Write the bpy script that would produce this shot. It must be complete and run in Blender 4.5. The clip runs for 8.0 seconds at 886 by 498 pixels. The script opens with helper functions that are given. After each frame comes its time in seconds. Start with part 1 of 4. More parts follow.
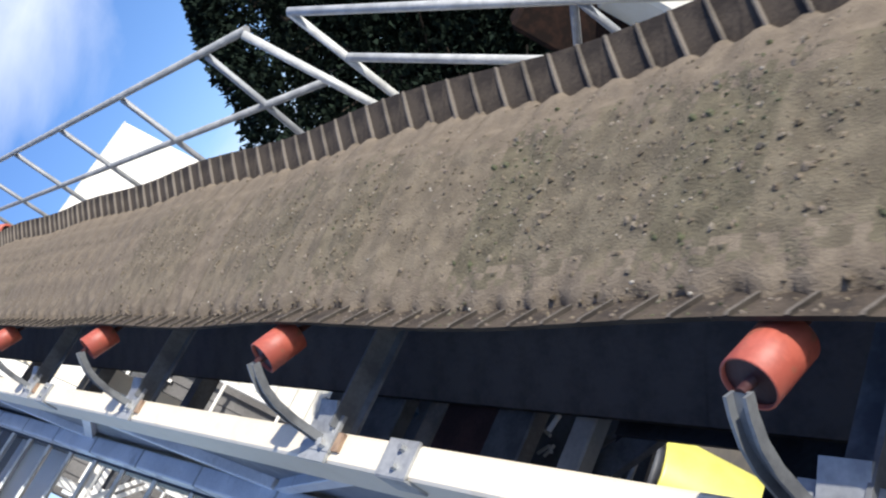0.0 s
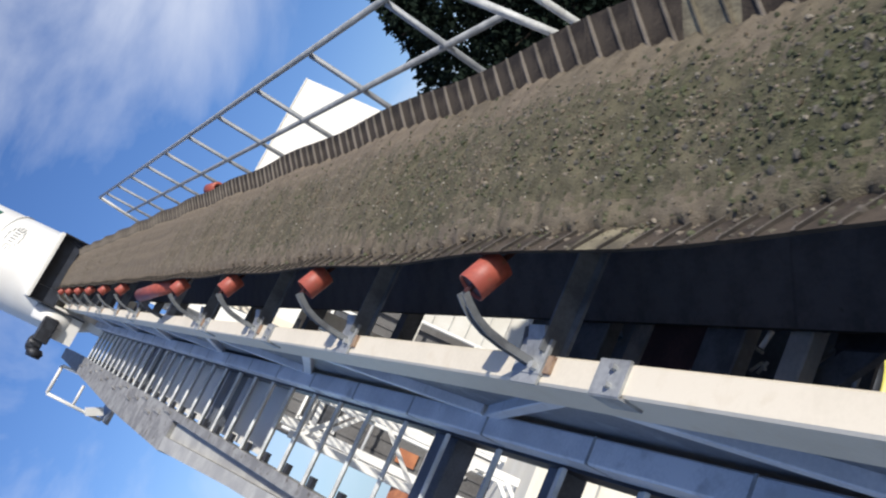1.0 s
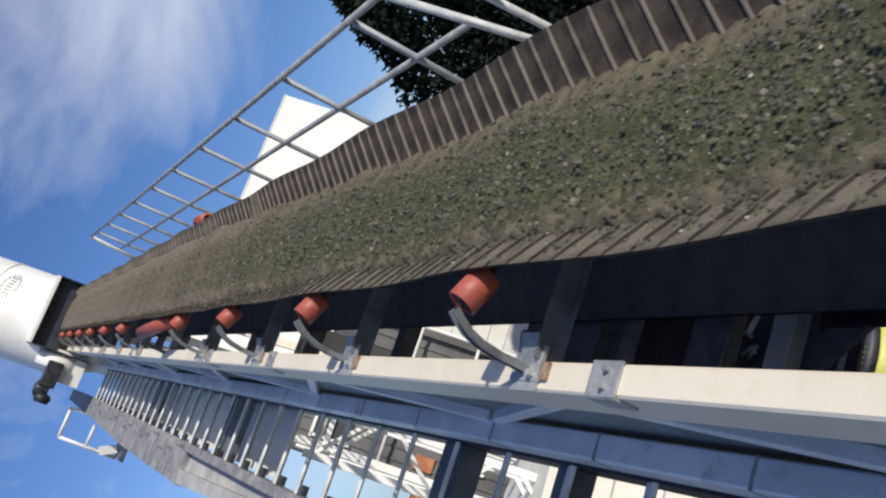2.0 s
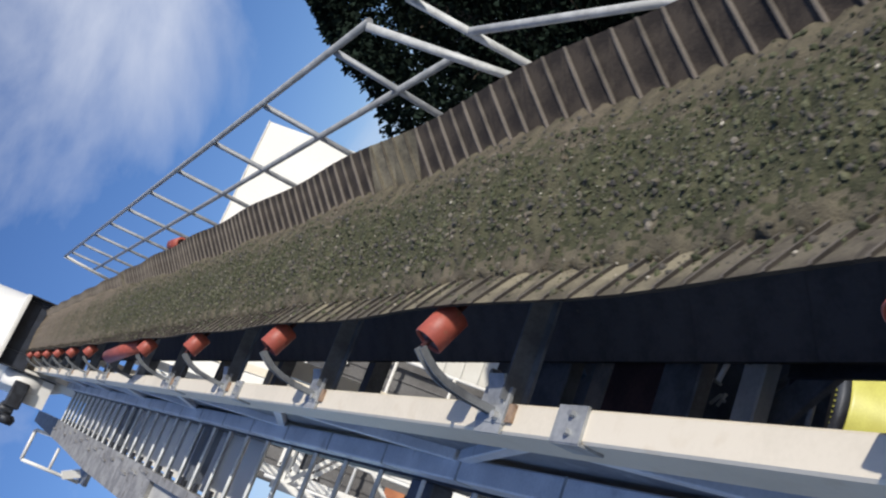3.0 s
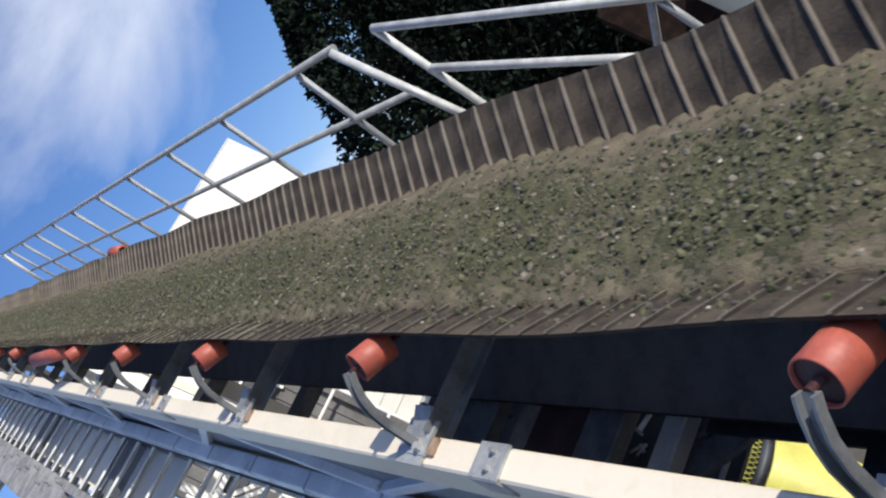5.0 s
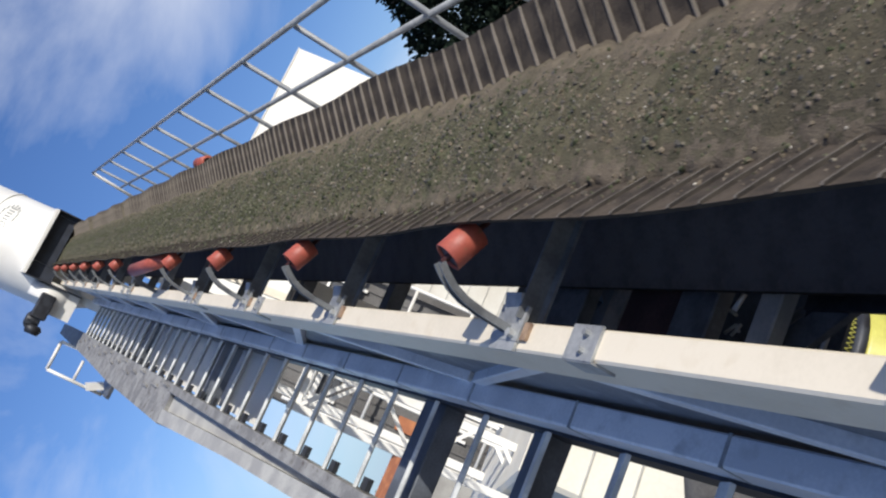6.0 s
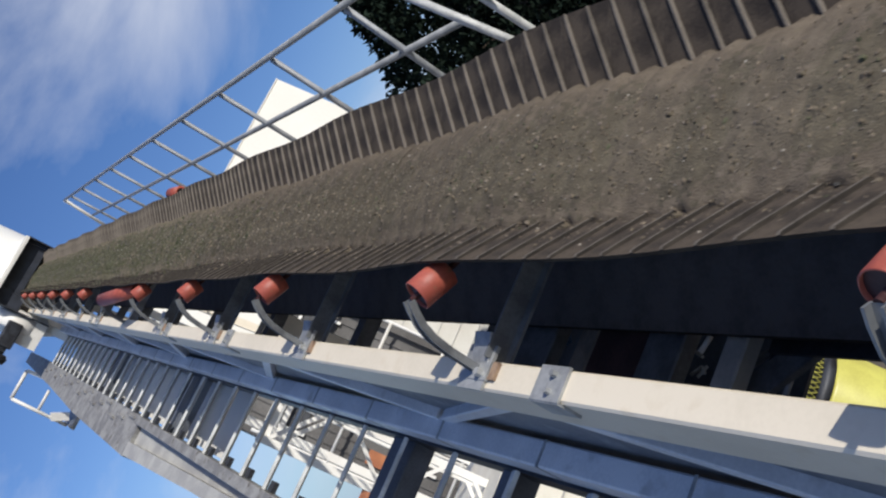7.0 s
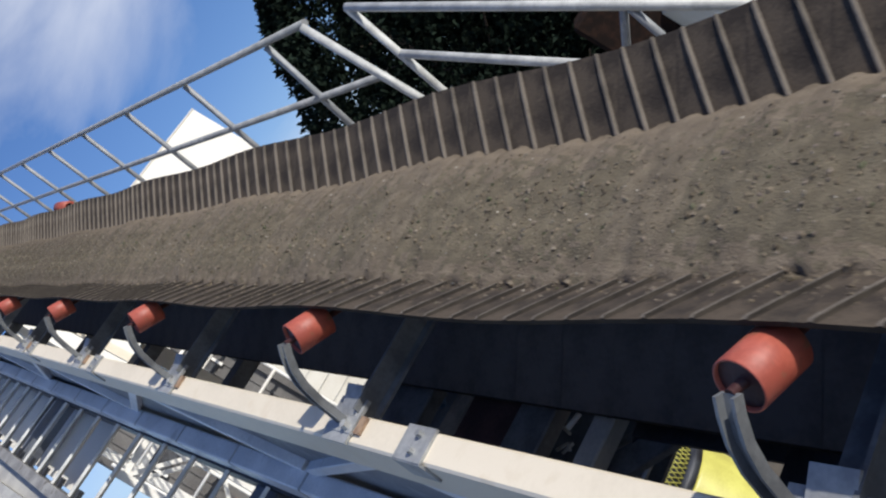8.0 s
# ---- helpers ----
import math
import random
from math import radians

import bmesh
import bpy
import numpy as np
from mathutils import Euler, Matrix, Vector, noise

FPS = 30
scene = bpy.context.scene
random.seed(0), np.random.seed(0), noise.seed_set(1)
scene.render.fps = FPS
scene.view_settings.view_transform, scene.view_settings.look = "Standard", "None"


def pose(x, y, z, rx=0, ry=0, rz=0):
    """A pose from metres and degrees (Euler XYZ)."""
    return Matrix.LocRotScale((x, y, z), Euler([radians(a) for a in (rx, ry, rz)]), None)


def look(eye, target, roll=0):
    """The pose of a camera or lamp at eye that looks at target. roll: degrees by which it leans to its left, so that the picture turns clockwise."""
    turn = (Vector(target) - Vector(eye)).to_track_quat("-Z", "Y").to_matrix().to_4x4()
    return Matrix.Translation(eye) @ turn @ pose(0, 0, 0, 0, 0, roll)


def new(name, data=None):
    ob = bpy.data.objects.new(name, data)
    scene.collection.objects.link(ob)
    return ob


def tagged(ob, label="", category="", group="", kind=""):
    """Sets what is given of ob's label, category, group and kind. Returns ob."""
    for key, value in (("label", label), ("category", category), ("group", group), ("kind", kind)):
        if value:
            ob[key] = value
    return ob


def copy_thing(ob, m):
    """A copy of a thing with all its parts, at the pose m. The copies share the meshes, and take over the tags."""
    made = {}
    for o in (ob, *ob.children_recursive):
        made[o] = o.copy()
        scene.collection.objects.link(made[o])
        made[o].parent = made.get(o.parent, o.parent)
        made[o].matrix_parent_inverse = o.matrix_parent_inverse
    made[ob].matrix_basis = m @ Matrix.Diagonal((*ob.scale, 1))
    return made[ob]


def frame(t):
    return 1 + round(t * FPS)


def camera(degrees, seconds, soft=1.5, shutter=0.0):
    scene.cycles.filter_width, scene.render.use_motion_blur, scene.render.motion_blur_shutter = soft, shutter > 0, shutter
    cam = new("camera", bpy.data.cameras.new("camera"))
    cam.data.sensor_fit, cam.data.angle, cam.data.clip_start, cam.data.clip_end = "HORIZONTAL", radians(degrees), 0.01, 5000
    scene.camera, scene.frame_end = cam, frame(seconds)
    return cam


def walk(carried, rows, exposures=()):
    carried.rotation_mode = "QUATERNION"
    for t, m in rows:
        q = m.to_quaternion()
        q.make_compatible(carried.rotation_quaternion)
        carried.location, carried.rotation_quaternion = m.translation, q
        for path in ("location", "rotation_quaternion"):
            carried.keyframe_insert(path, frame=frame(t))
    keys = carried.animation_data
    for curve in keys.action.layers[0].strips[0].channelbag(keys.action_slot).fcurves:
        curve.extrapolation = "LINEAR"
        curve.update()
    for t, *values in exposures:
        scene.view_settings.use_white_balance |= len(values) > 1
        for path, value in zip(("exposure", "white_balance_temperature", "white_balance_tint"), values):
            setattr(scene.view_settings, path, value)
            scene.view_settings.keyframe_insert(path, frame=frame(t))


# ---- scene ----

# Conveyor space: x across to the right, y up along the belt, z square to it; the belt climbs at SLOPE degrees.
SLOPE, BASE = 28.0, 3.0
M = pose(0, 0, BASE, SLOPE)
TO_BELT = pose(0, 0, 0, 0, 22.5, 0)

cam = camera(53.0, 8.0, soft=2.2, shutter=0.06)
PATH = [
    (0, (-0.72, -0.606, 0.583), (0.406, 0.931, -0.024), -28.7),
    (0.5, (-0.717, -0.606, 0.591), (0.248, 1.061, 0.052), -33.0),
    (1, (-0.779, -0.618, 0.603), (-0.004, 1.152, 0.089), -36.0),
    (1.5, (-0.754, -0.645, 0.632), (-0.015, 1.14, 0.116), -40.8),
    (1.7, (-0.756, -0.672, 0.64), (0.009, 1.102, 0.12), -41.6),
    (2.8, (-0.74, -0.665, 0.624), (0.091, 1.082, 0.115), -40.5),
    (3, (-0.717, -0.656, 0.618), (0.142, 1.081, 0.123), -39.2),
    (3.5, (-0.723, -0.678, 0.622), (0.218, 1.027, 0.165), -35.4),
    (4, (-0.713, -0.658, 0.584), (0.275, 1.025, 0.146), -33.2),
    (4.2, (-0.716, -0.681, 0.605), (0.279, 0.993, 0.15), -33.0),
    (5.3, (-0.716, -0.681, 0.597), (0.248, 0.994, 0.082), -33.4),
    (5.5, (-0.726, -0.676, 0.593), (0.168, 1.032, 0.059), -34.7),
    (6, (-0.752, -0.666, 0.585), (-0.019, 1.105, 0.013), -37.5),
    (6.5, (-0.75, -0.666, 0.586), (-0.031, 1.111, 0.015), -37.8),
    (7, (-0.737, -0.678, 0.592), (0.08, 1.063, 0.043), -35.9),
    (7.5, (-0.713, -0.681, 0.583), (0.242, 0.997, 0.063), -32.1),
    (8, (-0.716, -0.684, 0.562), (0.328, 0.93, 0.009), -26.6),
]
walk(cam, [(t, M @ TO_BELT @ look(eye, target, roll)) for t, eye, target, roll in PATH],
     exposures=[(0, 0.60), (0.4, 0.42), (0.9, 0.17), (1.5, -0.06), (3, -0.06), (4, 0.0), (5.5, 0.27), (6, 0.05), (6.5, -0.10), (7, -0.15), (7.5, -0.08), (8, -0.02)])

# ---- light ----
SUN_ELEV, SUN_TURN = 25.0, 154.0          # degrees; the turn is clockwise from +y, so the sun stands behind the camera
world = bpy.data.worlds.new("world")
scene.world = world
world.use_nodes = True
wn, wl = world.node_tree.nodes, world.node_tree.links
wn.clear()
sky = wn.new("ShaderNodeTexSky")
sky.sky_type, sky.sun_disc = "NISHITA", False
sky.sun_elevation, sky.sun_rotation = radians(SUN_ELEV), radians(SUN_TURN)
sky.air_density, sky.dust_density, sky.ozone_density = 1.0, 0.6, 2.0
tc = wn.new("ShaderNodeTexCoord")
mp = wn.new("ShaderNodeMapping")
mp.inputs["Scale"].default_value = (1.0, 1.0, 1.4)
mp.inputs["Rotation"].default_value = (0.3, 0.5, 0.2)
cn = wn.new("ShaderNodeTexNoise")
cn.inputs["Scale"].default_value, cn.inputs["Detail"].default_value, cn.inputs["Roughness"].default_value = 3.1, 7.0, 0.55
cn.inputs["Distortion"].default_value = 0.35
cr = wn.new("ShaderNodeValToRGB")
cr.color_ramp.elements[0].position, cr.color_ramp.elements[1].position = 0.50, 0.80
cr.color_ramp.elements[0].color, cr.color_ramp.elements[1].color = (0, 0, 0, 1), (0.75, 0.75, 0.75, 1)
cm = wn.new("ShaderNodeMixRGB")
cm.inputs["Color2"].default_value = (6.6, 7.0, 8.0, 1)
bg = wn.new("ShaderNodeBackground")
bg.inputs["Strength"].default_value = 0.12
wo = wn.new("ShaderNodeOutputWorld")
wl.new(tc.outputs["Generated"], mp.inputs["Vector"])
wl.new(mp.outputs["Vector"], cn.inputs["Vector"])
# a bank of cloud stands to the right of the conveyor's head
bank = wn.new("ShaderNodeVectorMath")
bank.operation = "DOT_PRODUCT"
ba, be = radians(24.0), radians(33.0)
bank.inputs[1].default_value = (math.sin(ba) * math.cos(be), math.cos(ba) * math.cos(be), math.sin(be))
wl.new(tc.outputs["Generated"], bank.inputs[0])
near = wn.new("ShaderNodeMapRange")
near.interpolation_type = "SMOOTHSTEP"
near.inputs["From Min"].default_value, near.inputs["From Max"].default_value = 0.955, 1.0
near.inputs["To Min"].default_value, near.inputs["To Max"].default_value = -0.03, 0.20
wl.new(bank.outputs["Value"], near.inputs["Value"])
both = wn.new("ShaderNodeMath")
wl.new(cn.outputs["Fac"], both.inputs[0])
wl.new(near.outputs["Result"], both.inputs[1])
wl.new(both.outputs[0], cr.inputs["Fac"])
wl.new(cr.outputs["Color"], cm.inputs["Fac"])
hs = wn.new("ShaderNodeHueSaturation")
hs.inputs["Hue"].default_value = 0.515
hs.inputs["Saturation"].default_value, hs.inputs["Value"].default_value = 1.25, 1.25
wl.new(sky.outputs["Color"], hs.inputs["Color"])
up = wn.new("ShaderNodeSeparateXYZ")
wl.new(tc.outputs["Generated"], up.inputs[0])
low = wn.new("ShaderNodeMapRange")
low.interpolation_type = "SMOOTHSTEP"
low.inputs["From Min"].default_value, low.inputs["From Max"].default_value = 0.0, 0.30
low.inputs["To Min"].default_value, low.inputs["To Max"].default_value = 0.85, 0.0
wl.new(up.outputs["Z"], low.inputs["Value"])
haze = wn.new("ShaderNodeMixRGB")
haze.inputs["Color2"].default_value = (3.2, 4.7, 6.6, 1)
wl.new(low.outputs["Result"], haze.inputs["Fac"])
wl.new(hs.outputs["Color"], haze.inputs["Color1"])
wl.new(haze.outputs["Color"], cm.inputs["Color1"])
wl.new(cm.outputs["Color"], bg.inputs["Color"])
wl.new(bg.outputs["Background"], wo.inputs["Surface"])

sun = new("sun", bpy.data.lights.new("sun", "SUN"))
sun.data.energy, sun.data.angle, sun.data.color = 4.0, radians(0.6), (1.0, 0.95, 0.87)
sa, se = radians(SUN_TURN), radians(SUN_ELEV)
sun.matrix_basis = look((math.sin(sa) * math.cos(se) * 50, math.cos(sa) * math.cos(se) * 50, math.sin(se) * 50), (0, 0, 0))


# ---- materials ----
def material(name, color, dark=None, rough=0.6, metal=0.0, scale=8.0, fine=90.0, bump=0.15, mix=(0.4, 0.65), vary=0.0, island=0.0, spec=0.5, stain=None):
    """Two scales of noise between two colours, grain bump, and a shift from piece to piece."""
    mat = bpy.data.materials.new(name)
    mat.use_nodes = True
    n, l = mat.node_tree.nodes, mat.node_tree.links
    bsdf = n["Principled BSDF"]
    bsdf.inputs["Metallic"].default_value = metal
    bsdf.inputs["Specular IOR Level"].default_value = spec
    co = n.new("ShaderNodeTexCoord")
    big = n.new("ShaderNodeTexNoise")
    big.inputs["Scale"].default_value, big.inputs["Detail"].default_value = scale, 5.0
    small = n.new("ShaderNodeTexNoise")
    small.inputs["Scale"].default_value, small.inputs["Detail"].default_value = fine, 4.0
    for x in (big, small):
        l.new(co.outputs["Object"], x.inputs["Vector"])
    ramp = n.new("ShaderNodeValToRGB")
    ramp.color_ramp.elements[0].position, ramp.color_ramp.elements[1].position = mix
    d = dark or tuple(c * 0.6 for c in color)
    ramp.color_ramp.elements[0].color, ramp.color_ramp.elements[1].color = (*d, 1), (*color, 1)
    add = n.new("ShaderNodeMath")
    add.operation = "MULTIPLY_ADD"
    add.inputs[1].default_value, add.inputs[2].default_value = 0.35, -0.17
    l.new(small.outputs["Fac"], add.inputs[0])
    tot = n.new("ShaderNodeMath")
    l.new(big.outputs["Fac"], tot.inputs[0])
    l.new(add.outputs[0], tot.inputs[1])
    l.new(tot.outputs[0], ramp.inputs["Fac"])
    out = ramp.outputs["Color"]
    if stain:
        st = n.new("ShaderNodeTexNoise")
        st.inputs["Scale"].default_value, st.inputs["Detail"].default_value = scale * 2.7, 8.0
        l.new(co.outputs["Object"], st.inputs["Vector"])
        sr = n.new("ShaderNodeValToRGB")
        sr.color_ramp.elements[0].position, sr.color_ramp.elements[1].position = 0.58, 0.72
        mx = n.new("ShaderNodeMixRGB")
        mx.inputs["Color2"].default_value = (*stain, 1)
        l.new(st.outputs["Fac"], sr.inputs["Fac"])
        l.new(sr.outputs["Color"], mx.inputs["Fac"])
        l.new(out, mx.inputs["Color1"])
        out = mx.outputs["Color"]
    if vary or island:
        hsv = n.new("ShaderNodeHueSaturation")
        info = n.new("ShaderNodeObjectInfo" if vary else "ShaderNodeNewGeometry")
        sc = n.new("ShaderNodeMath")
        sc.operation = "MULTIPLY_ADD"
        a = vary or island
        sc.inputs[1].default_value, sc.inputs[2].default_value = 2 * a, 1 - a
        l.new(info.outputs["Random" if vary else "Random Per Island"], sc.inputs[0])
        l.new(sc.outputs[0], hsv.inputs["Value"])
        l.new(out, hsv.inputs["Color"])
        out = hsv.outputs["Color"]
    l.new(out, bsdf.inputs["Base Color"])
    rr = n.new("ShaderNodeMath")
    rr.operation = "MULTIPLY_ADD"
    rr.inputs[1].default_value, rr.inputs[2].default_value = 0.3, rough - 0.15
    l.new(big.outputs["Fac"], rr.inputs[0])
    l.new(rr.outputs[0], bsdf.inputs["Roughness"])
    bp = n.new("ShaderNodeBump")
    bp.inputs["Strength"].default_value, bp.inputs["Distance"].default_value = bump, 0.01
    l.new(small.outputs["Fac"], bp.inputs["Height"])
    l.new(bp.outputs["Normal"], bsdf.inputs["Normal"])
    return mat


WHITE = material("white_paint", (0.79, 0.71, 0.575), (0.71, 0.635, 0.505), 0.5, scale=5, bump=0.04, mix=(0.25, 0.55), stain=(0.72, 0.63, 0.49))
CHORD = material("pale_grey_blue_paint", (0.78, 0.79, 0.82), (0.60, 0.62, 0.66), 0.4, scale=4, bump=0.05, stain=(0.50, 0.51, 0.53))
GALV = material("galvanised_steel", (0.46, 0.47, 0.47), (0.30, 0.31, 0.32), 0.45, metal=0.35, scale=14, bump=0.06)
TREADM = material("bare_zinc_tread", (0.66, 0.67, 0.65), (0.48, 0.49, 0.48), 0.5, metal=0.15, scale=14, bump=0.06)
RAILM = material("grey_painted_tube", (0.34, 0.35, 0.36), (0.24, 0.25, 0.26), 0.45, scale=12, bump=0.04)
RAILW = material("white_painted_tube", (0.60, 0.60, 0.57), (0.42, 0.42, 0.40), 0.5, scale=12, bump=0.06)
REDM = material("red_roller_paint", (0.47, 0.115, 0.075), (0.34, 0.075, 0.05), 0.52, scale=18, bump=0.05, stain=(0.25, 0.10, 0.06))
PALEGREY = material("pale_grey_paint", (0.50, 0.49, 0.45), (0.36, 0.35, 0.33), 0.5, scale=6, bump=0.05)
NAVY = material("dark_blue_grey_paint", (0.15, 0.168, 0.20), (0.09, 0.10, 0.12), 0.5, scale=6, bump=0.05)
OPENSHADE = material("dark_opening_shade", (0.23, 0.24, 0.26), (0.13, 0.138, 0.155), 0.5, scale=3, bump=0.05, stain=(0.30, 0.31, 0.33))
WEATHER = material("weathered_plate", (0.34, 0.335, 0.32), (0.20, 0.195, 0.19), 0.6, scale=7, fine=60, bump=0.2, stain=(0.10, 0.08, 0.065))
TAN = material("rusty_packing", (0.36, 0.25, 0.17), (0.20, 0.13, 0.09), 0.8, scale=30, bump=0.2)
RIM = material("roller_end_cap", (0.065, 0.02, 0.018), None, 0.6)
STEEL = material("dull_grey_steel", (0.20, 0.21, 0.22), (0.12, 0.125, 0.135), 0.5, metal=0.3, scale=14, bump=0.06)
RUBBER = material("black_rubber", (0.115, 0.103, 0.098), (0.075, 0.068, 0.065), 0.75, scale=9, bump=0.1, spec=0.3)
# ribs coloured paler than the belt, for the sunlight they catch
LITRIB = material("lit_rib_rubber", (0.185, 0.160, 0.135), (0.110, 0.095, 0.080), 0.85, scale=16, fine=160, bump=0.25, spec=0.2)
# shade painted as colour: near-side rib flanks and the belt's edges
RIBFACE = material("shaded_rib_flank", (0.052, 0.044, 0.036), (0.028, 0.024, 0.021), 0.9, scale=20, bump=0.1, spec=0.12)
SMEARED = material("smeared_rubber", (0.150, 0.130, 0.095), (0.065, 0.055, 0.044), 0.85, scale=9, fine=120, bump=0.3, spec=0.2)
DUSTY = material("dusty_rubber", (0.084, 0.066, 0.050), (0.040, 0.032, 0.026), 0.85, scale=16, fine=160, bump=0.25, spec=0.2)
CAKED = material("mud_caked_rubber", (0.26, 0.225, 0.15), (0.10, 0.086, 0.062), 0.85, scale=10, fine=120, bump=0.3, spec=0.2, vary=0.15)
LEVELS = 7


def blend(a, b, f):
    return tuple(x + (y - x) * f for x, y in zip(a, b))


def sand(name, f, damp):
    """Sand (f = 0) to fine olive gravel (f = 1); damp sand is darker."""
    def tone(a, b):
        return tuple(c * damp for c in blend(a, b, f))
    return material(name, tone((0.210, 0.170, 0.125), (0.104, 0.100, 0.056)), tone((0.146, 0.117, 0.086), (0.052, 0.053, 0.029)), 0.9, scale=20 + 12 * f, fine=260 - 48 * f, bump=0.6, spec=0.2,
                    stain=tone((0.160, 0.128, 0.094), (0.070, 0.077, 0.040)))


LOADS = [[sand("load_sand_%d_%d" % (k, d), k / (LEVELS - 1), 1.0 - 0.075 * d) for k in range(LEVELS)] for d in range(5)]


def mixed_stone(name, tones):
    """Crushed rock: every stone takes one of the tones, and carries dust and grain of its own."""
    mat = material(name, (1.0, 0.98, 0.93), (0.62, 0.62, 0.56), 0.75, scale=60, fine=300, bump=0.4, spec=0.3)
    n, l = mat.node_tree.nodes, mat.node_tree.links
    geo = n.new("ShaderNodeNewGeometry")
    tone = n.new("ShaderNodeValToRGB")
    ramp = tone.color_ramp
    while len(ramp.elements) < len(tones):
        ramp.elements.new(0.5)
    for k, (at, col) in enumerate(tones):
        ramp.elements[k].position, ramp.elements[k].color = at, (*col, 1)
    mul = n.new("ShaderNodeMixRGB")
    mul.blend_type = "MULTIPLY"
    mul.inputs["Fac"].default_value = 1.0
    base = n["Principled BSDF"].inputs["Base Color"]
    l.new(geo.outputs["Random Per Island"], tone.inputs["Fac"])
    l.new(base.links[0].from_socket, mul.inputs["Color1"])
    l.new(tone.outputs["Color"], mul.inputs["Color2"])
    l.new(mul.outputs["Color"], base)
    return mat


STONE = mixed_stone("crushed_stone", [(0.0, (0.058, 0.066, 0.037)), (0.30, (0.106, 0.115, 0.064)), (0.52, (0.142, 0.144, 0.090)), (0.66, (0.125, 0.108, 0.094)),
                                      (0.76, (0.092, 0.088, 0.088)), (0.90, (0.180, 0.160, 0.128)), (1.0, (0.280, 0.250, 0.210))])
PALE = material("pale_pebble", (0.45, 0.41, 0.34), (0.30, 0.27, 0.22), 0.6, scale=30, fine=200, bump=0.2, island=0.4)
CLOD = mixed_stone("earth_clod", [(0.0, (0.135, 0.106, 0.080)), (0.3, (0.180, 0.146, 0.108)), (0.6, (0.235, 0.192, 0.145)), (0.8, (0.195, 0.160, 0.138)), (1.0, (0.300, 0.258, 0.205))])
MOUTHSHADE = material("dark_blue_mouth_shade", (0.035, 0.042, 0.062), (0.02, 0.024, 0.035), 0.7, scale=5)
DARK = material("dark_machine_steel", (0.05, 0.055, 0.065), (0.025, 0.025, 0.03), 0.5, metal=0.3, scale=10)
TOWERM = material("tower_white_paint", (0.83, 0.81, 0.76), (0.76, 0.73, 0.67), 0.4, scale=2.0, bump=0.02, mix=(0.3, 0.6))
GREENM = material("green_paint", (0.05, 0.20, 0.13), None, 0.5)
GREYM = material("grey_letter_paint", (0.42, 0.42, 0.40), None, 0.5)
YELLOW = material("yellow_paint", (0.60, 0.57, 0.13), (0.50, 0.46, 0.10), 0.4, scale=6, bump=0.03)
GUARD = material("dusty_yellow_mesh", (0.42, 0.40, 0.09), (0.28, 0.26, 0.06), 0.6, scale=8)
CREAM = material("cream_cladding", (0.80, 0.77, 0.68), (0.72, 0.68, 0.58), 0.6, scale=1.0, fine=20, bump=0.05)
FACADE = material("white_render", (0.84, 0.81, 0.73), (0.78, 0.75, 0.67), 0.7, scale=0.3, fine=6, bump=0.04)
ORANGE = material("orange_roof_tile", (0.50, 0.20, 0.09), (0.36, 0.13, 0.06), 0.8, scale=3)
RUST = material("rusty_plate", (0.034, 0.019, 0.014), (0.016, 0.011, 0.009), 0.9, scale=12, spec=0.1)
BROWNRED = material("dull_red_brown_plate", (0.085, 0.048, 0.048), (0.05, 0.03, 0.03), 0.7, scale=9, spec=0.2)
TANPLATE = material("dusty_tan_plate", (0.30, 0.26, 0.215), (0.17, 0.15, 0.13), 0.7, scale=12)
SHEETING = material("grey_brown_sheeting", (0.15, 0.145, 0.14), (0.085, 0.08, 0.078), 0.7, scale=1.2, fine=20, bump=0.1)
EARTH = material("yard_earth", (0.24, 0.19, 0.13), (0.13, 0.115, 0.09), 0.95, scale=0.35, fine=7.0, bump=0.5)
CONCRETE = material("concrete", (0.42, 0.41, 0.38), (0.30, 0.29, 0.27), 0.85, scale=1.4, fine=40, bump=0.2)
BARK = material("bark", (0.10, 0.075, 0.055), (0.05, 0.038, 0.03), 0.9, scale=5, fine=40, bump=0.6)
LEAF = material("dark_needles", (0.018, 0.028, 0.020), (0.010, 0.016, 0.012), 0.95, scale=0.8, fine=8, bump=0.1, island=0.5, spec=0.04)
LEAF2 = material("bright_leaves", (0.10, 0.16, 0.04), (0.05, 0.09, 0.025), 0.6, scale=0.8, fine=8, bump=0.1, island=0.4)
BLUEM = material("blue_tarp", (0.10, 0.22, 0.42), None, 0.5)
ASPH = material("shaded_gravel_yard", (0.16, 0.15, 0.135), (0.09, 0.085, 0.08), 0.95, scale=2.0, fine=30, bump=0.5)


# ---- mesh helpers ----
def beam(bm, a, b, w, h, up=(0, 0, 1), bevel=0.0):
    """A box bar from a to b, w wide and h high (h along up)."""
    a, b, up = Vector(a), Vector(b), Vector(up)
    d = (b - a).normalized()
    s = d.cross(up)
    if s.length < 1e-4:
        s = d.cross(Vector((1, 0, 0)))
    s.normalize()
    u = s.cross(d)
    vs = []
    for e in (a, b):
        for i, j in ((-1, -1), (1, -1), (1, 1), (-1, 1)):
            vs.append(bm.verts.new(e + s * (i * w / 2) + u * (j * h / 2)))
    fs = [bm.faces.new([vs[k] for k in q]) for q in ((3, 2, 1, 0), (4, 5, 6, 7), (0, 1, 5, 4), (1, 2, 6, 5), (2, 3, 7, 6), (3, 0, 4, 7))]
    if bevel:
        bmesh.ops.bevel(bm, geom=list({e for f in fs for e in f.edges}), offset=bevel, segments=1, affect="EDGES", clamp_overlap=True)


